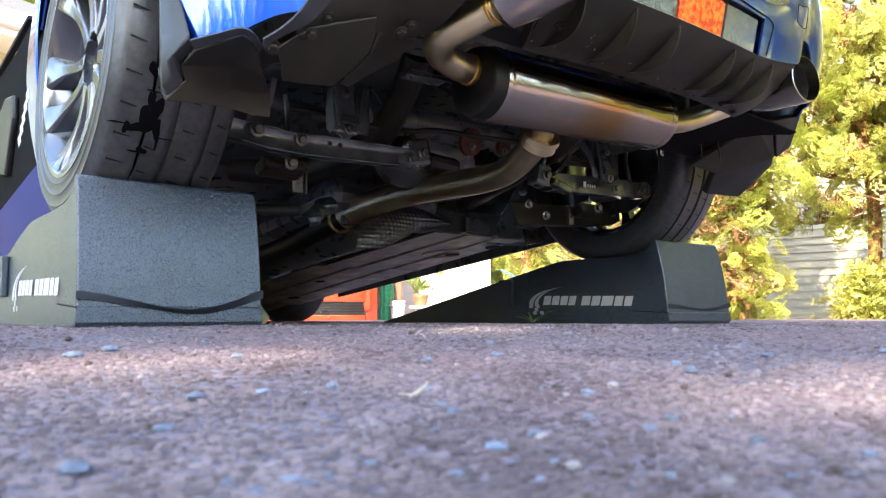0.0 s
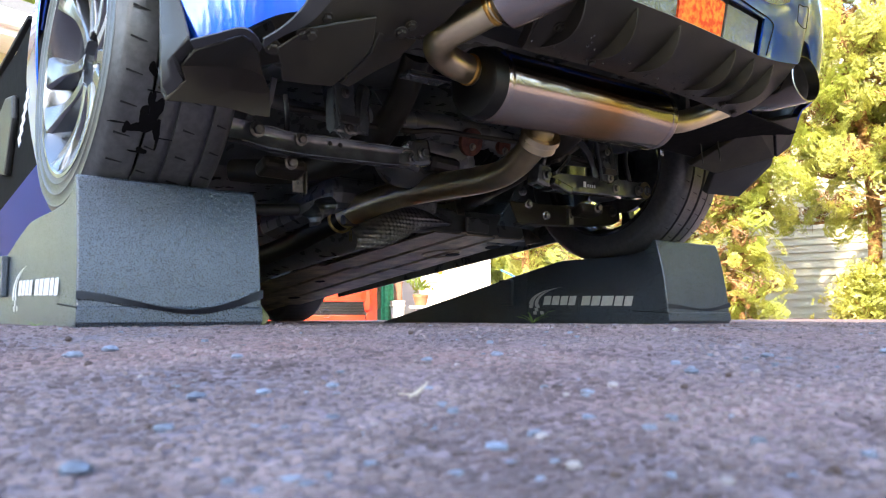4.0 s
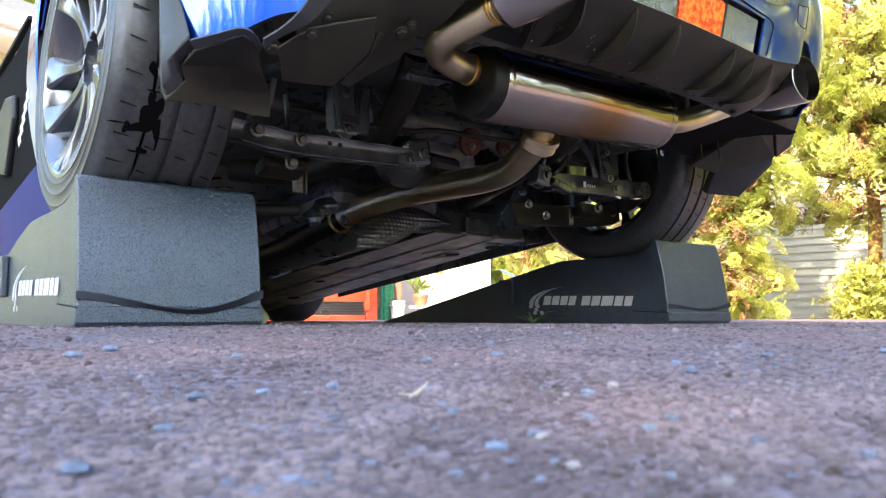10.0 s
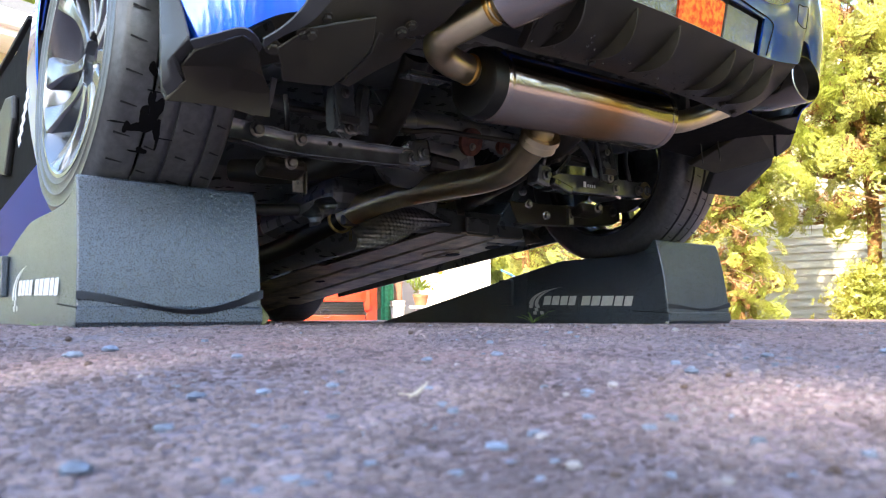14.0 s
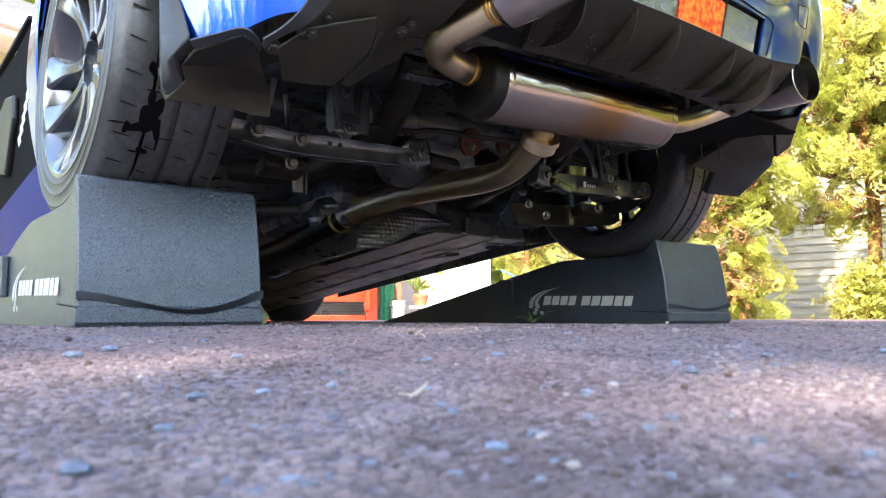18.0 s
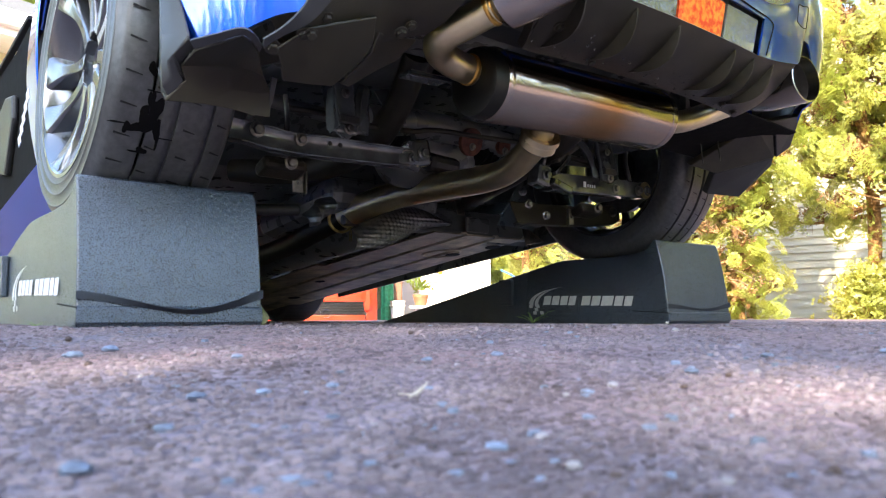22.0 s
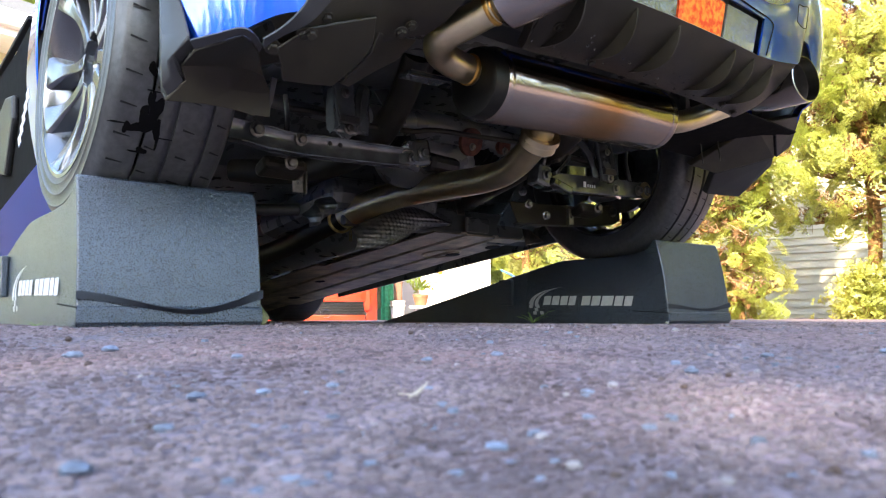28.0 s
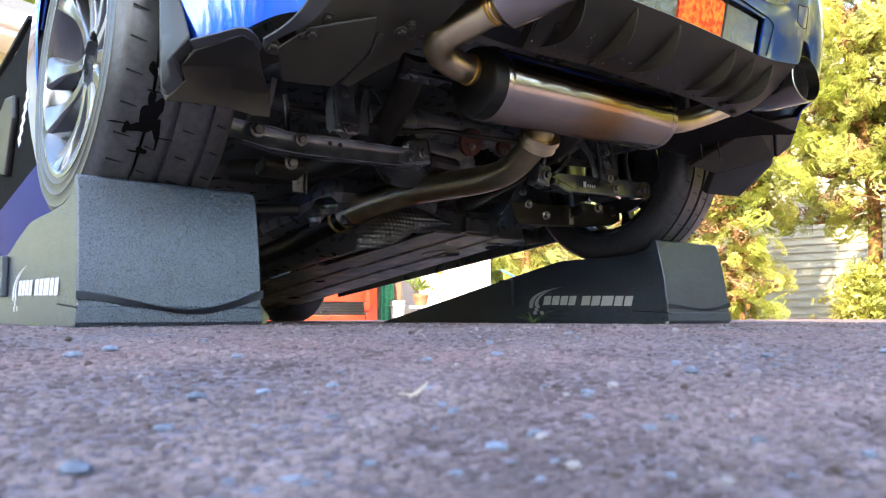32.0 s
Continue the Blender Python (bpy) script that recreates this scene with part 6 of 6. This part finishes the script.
for k, (x, y, r) in enumerate(((-1.085, -1.228, 0.0032), (-1.092, -1.106, 0.0053), (-1.036, -1.251, 0.0031), (-1.052, -1.219, 0.0028), (-0.917, -1.216, 0.0034), (-0.585, -1.144, 0.0054), (-1.048, -0.750, 0.0085), (-1.007, -0.712, 0.0081), (-0.939, -0.846, 0.0054), (-1.046, -1.026, 0.0057), (-0.912, -1.236, 0.0031), (-1.016, -1.132, 0.0037), (-1.104, -1.206, 0.0026), (-1.142, -1.157, 0.0061), (-1.008, -1.038, 0.0049), (-0.961, -1.041, 0.0041), (-0.998, -1.233, 0.0050), (-0.856, -1.166, 0.0042), (-0.727, -1.158, 0.0054), (-0.472, -1.200, 0.0062), (-0.826, -0.971, 0.0048), (-0.756, -0.983, 0.0055))):
    loose_stone(x, y, r, BLUE_STONE, 50 + k, "flat blue-grey stone chip lying on the asphalt", flat=0.42)
for k, (x, y, r) in enumerate(((-0.860, -1.242, 0.0024), (-0.688, -1.188, 0.0025), (-0.996, -1.273, 0.0032), (-0.968, -1.231, 0.0032), (-0.823, -1.160, 0.0037), (-0.971, -1.321, 0.0028), (-0.377, -0.921, 0.005))):
    loose_stone(x, y, r, WHITE_STONE, 70 + k, "small pale pebble lying on the asphalt")
for k, (x, y, r) in enumerate(((-0.929, -1.340, 0.0027), (-0.997, -1.293, 0.0026), (-1.010, -0.564, 0.0040), (-0.665, -0.737, 0.0036), (-0.723, -1.185, 0.0024), (-0.796, -1.195, 0.0025), (-1.053, -0.818, 0.0030), (-1.096, -1.095, 0.0022), (-0.386, -0.832, 0.0028), (-0.047, -0.98, 0.0040))):
    loose_stone(x, y, r, BROWN_CLOD, 90 + k, "dark brown crumb of dirt on the asphalt", "dirt_clod", 0.8)


def twig(x, y):
    z = ground_z(x, y) + 0.002
    bm = tube(bmesh.new(), [(x - 0.010, y - 0.004, z), (x, y, z + 0.002), (x + 0.010, y + 0.005, z + 0.006)], [0.0009, 0.0012, 0.0007], 7, 4)
    t = part("twig", bm, STRAW, None, smooth=True)
    tagged(t, "short pale dry straw lying on the asphalt", "twig")
    part("side_shoot", tube(bmesh.new(), [(x - 0.002, y - 0.001, z), (x - 0.012, y + 0.004, z + 0.001)], [0.0008, 0.0005], 6), STRAW, t)


twig(-0.944, -1.111)


def fallen_leaf(x, y, z):
    bm = bmesh.new()
    sheet(bm, lambda u, v: Vector((x + 0.028 * (u - 0.5), y + 0.004 * math.sin(3 * u), z + 0.036 * v)) + Vector(((0.5 - u) * 0.026 * abs(2 * v - 0.8), 0.010 * v * v, 0)), 6, 8, 0.0006)
    tagged(part("fallen_leaf", bm, DRYLEAF, None, smooth=True), "yellowed leaf leaning against the ramp's foot", "leaf")


fallen_leaf(-0.600, -0.205, 0.0)
weed(0.565, 0.213, 13, 0.062, 6, "small green grass tuft growing from a crack by the ramp")
weed(-0.945, -0.06, 7, 0.022, 8, "tiny green weed at the foot of the ramp")


# ---- unseen shade trees added behind the viewer ----
# gaps left in the unseen crowns shape the sun flecks on the drive
OPENINGS = ((-1.08, -0.88, 0.28), (-0.93, -0.90, 0.20), (-0.80, -1.28, 0.25), (-0.53, -0.72, 0.22))


def in_opening(p):
    """Whether a spray would close one of the openings through which the sun reaches the drive."""
    k = p.z / to_sun.z
    x, y = p.x - to_sun.x * k, p.y - to_sun.y * k
    return any(math.hypot(x - gx, y - gy) < gr for gx, gy, gr in OPENINGS)


def shade_tree(at, h, r, seed, n, size, label):
    rng = random.Random(seed)
    t = thing("shade_tree", at, label, "tree")
    bm = bmesh.new()
    tube(bm, [at, (at[0] + 0.1, at[1], h * 0.35), (at[0] + 0.2, at[1] + 0.1, h * 0.55), (at[0] + 0.1, at[1], h * 0.70)], [0.26, 0.2, 0.12, 0.03], 12, 6)
    part("trunk", bm, BARK, t, smooth=True)
    c = Vector((at[0], at[1], h))
    blobs = []
    bm = bmesh.new()
    for k in range(30):
        d = Vector((rng.gauss(0, 1), rng.gauss(0, 1), rng.gauss(0, 1))).normalized() * (r * rng.uniform(0.35, 0.95))
        blobs.append((c + d, r * rng.uniform(0.22, 0.36)))
        p0 = Vector((at[0] + 0.15, at[1], h * rng.uniform(0.45, 0.68)))
        mid = (p0 + c + d) / 2 + Vector((0, 0, 0.2))
        if any(in_opening(a.lerp(b, f)) for a, b in ((p0, mid), (mid, c + d)) for f in (0.2, 0.4, 0.6, 0.8, 1.0)):
            continue
        tube(bm, [p0, mid, c + d], [0.06, 0.04, 0.015], 6, 3)
    part("branching", bm, BARK, t)["kind"] = "stuff"

    def shape(g):
        for _ in range(40):
            b, br = blobs[g.randrange(len(blobs))]
            o = Vector((g.gauss(0, 1), g.gauss(0, 1), g.gauss(0, 1))).normalized() * br * g.random() ** 0.4
            if not in_opening(b + o) or g.random() < 0.012:
                break
        return b + o, o.normalized()
    me = spray_mesh("crown", n, shape, rng, size, 6)
    me.materials.append(LEAF_D)
    cr = new("crown", me)
    cr.parent = t
    cr.matrix_parent_inverse = base_of(t).inverted()
    return t


def sunward(x, y, dist):
    p = Vector((x, y, 0)) + to_sun * dist
    return p


# added out of view; the next ones stand sunward to shade car and drive
SHADE = [shade_tree((-9.5, 1.5, ground_z(-9.5, 1.5)), 7.0, 2.4, 44, 5200, 0.26, "tall broad-leaved tree added unseen beside the drive")]
for k, (x, y, d, r) in enumerate(((-0.3, -0.6, 9.0, 2.3), (-0.1, 1.6, 10.5, 2.0))):
    p = sunward(x, y, d)
    SHADE.append(shade_tree((p.x, p.y, 0), p.z, r, 40 + k, (9500, 3600)[k], (0.15, 0.24)[k], "tall broad-leaved tree of the sort added to shade the drive"))

p = sunward(-0.75, -1.05, 12.5)
SHADE.append(shade_tree((p.x, p.y, 0), p.z, 1.5, 58, 5500, 0.15, "slender broad-leaved tree added unseen to shade the drive"))

# foliage beyond the houses; only this copy is in view
copy_thing(SHADE[2], pose(2.6, 14.5, -0.3, 0, 0, 75))


def water_drop(x, y, z):
    t = thing("water_drop", (x, y, z), "small clear water drop under the muffler", "drop", "drops from the muffler")
    bm = bmesh.new()
    bmesh.ops.create_icosphere(bm, subdivisions=2, radius=0.0031, matrix=Matrix.Translation((x, y, z)) @ Matrix.Diagonal((0.8, 0.8, 2.4, 1)))
    part("drop", bm, DROP, t, smooth=True)
    return t


DROPS = [(water_drop(0.210, -0.521, 0.383), 12.80), (water_drop(0.222, -0.518, 0.383), 12.868)]


def motions():
    for t, s in DROPS:
        x, y, z = t.location
        fall = z - ground_z(x, y) - 0.002
        rows = [(0, pose(x, y, z)), (s - 0.1, pose(x, y, z)), (s, pose(x, y, z))]
        rows += [(s + k / 30, pose(x, y, z - min(4.9 * (k / 30) ** 2, fall))) for k in range(2, 11, 2)]
        rows += [(s + 0.4, pose(x, y, z - fall)), (32.0, pose(x, y, z - fall))]
        walk(t, rows)
    for k, t in enumerate(HEDGE):
        rng = random.Random(70 + k)
        rows = []
        for i in range(65):
            s = i * 0.5
            amp = 0.10 if s < 7.5 else (0.45 if s < 14.6 else 0.16)
            rows.append((s, pose(*t.location, rng.uniform(-amp, amp), rng.uniform(-amp, amp), 0)))
        walk(t, rows)
    # gusts push the near crown across its openings: 0 leaves them to the sun, 1 closes them
    gusts = ((0, 0), (1, 0.2), (2, 0), (3, 0.35), (3.5, 0.6), (5.5, 1), (6, 1), (7.5, 0.9), (9, 1), (10, 0.7), (11, 0.6), (12, 0.7), (13, 0.75), (14, 0.35), (15.5, 0.5), (17, 0.4), (18, 0.15),
             (19, 0.25), (20, 0.2), (21, 0), (22, 0.2), (23, 0.1), (24, 0.2), (25, 0.1), (26.5, 0.3), (28, 0.5), (29, 0.45), (30, 0.4), (31, 0.8), (32, 0.9))
    for k, t in enumerate(SHADE):
        rng = random.Random(90 + k)
        if k == 1:
            walk(t, [(s, pose(*t.location, -1.1 * g, -4.9 * g, rng.uniform(-0.2, 0.2))) for s, g in gusts])
            continue
        walk(t, [(i * 0.5, pose(*t.location, rng.uniform(-0.25, 0.25), rng.uniform(-0.25, 0.25), rng.uniform(-0.2, 0.2))) for i in range(65)])


motions()
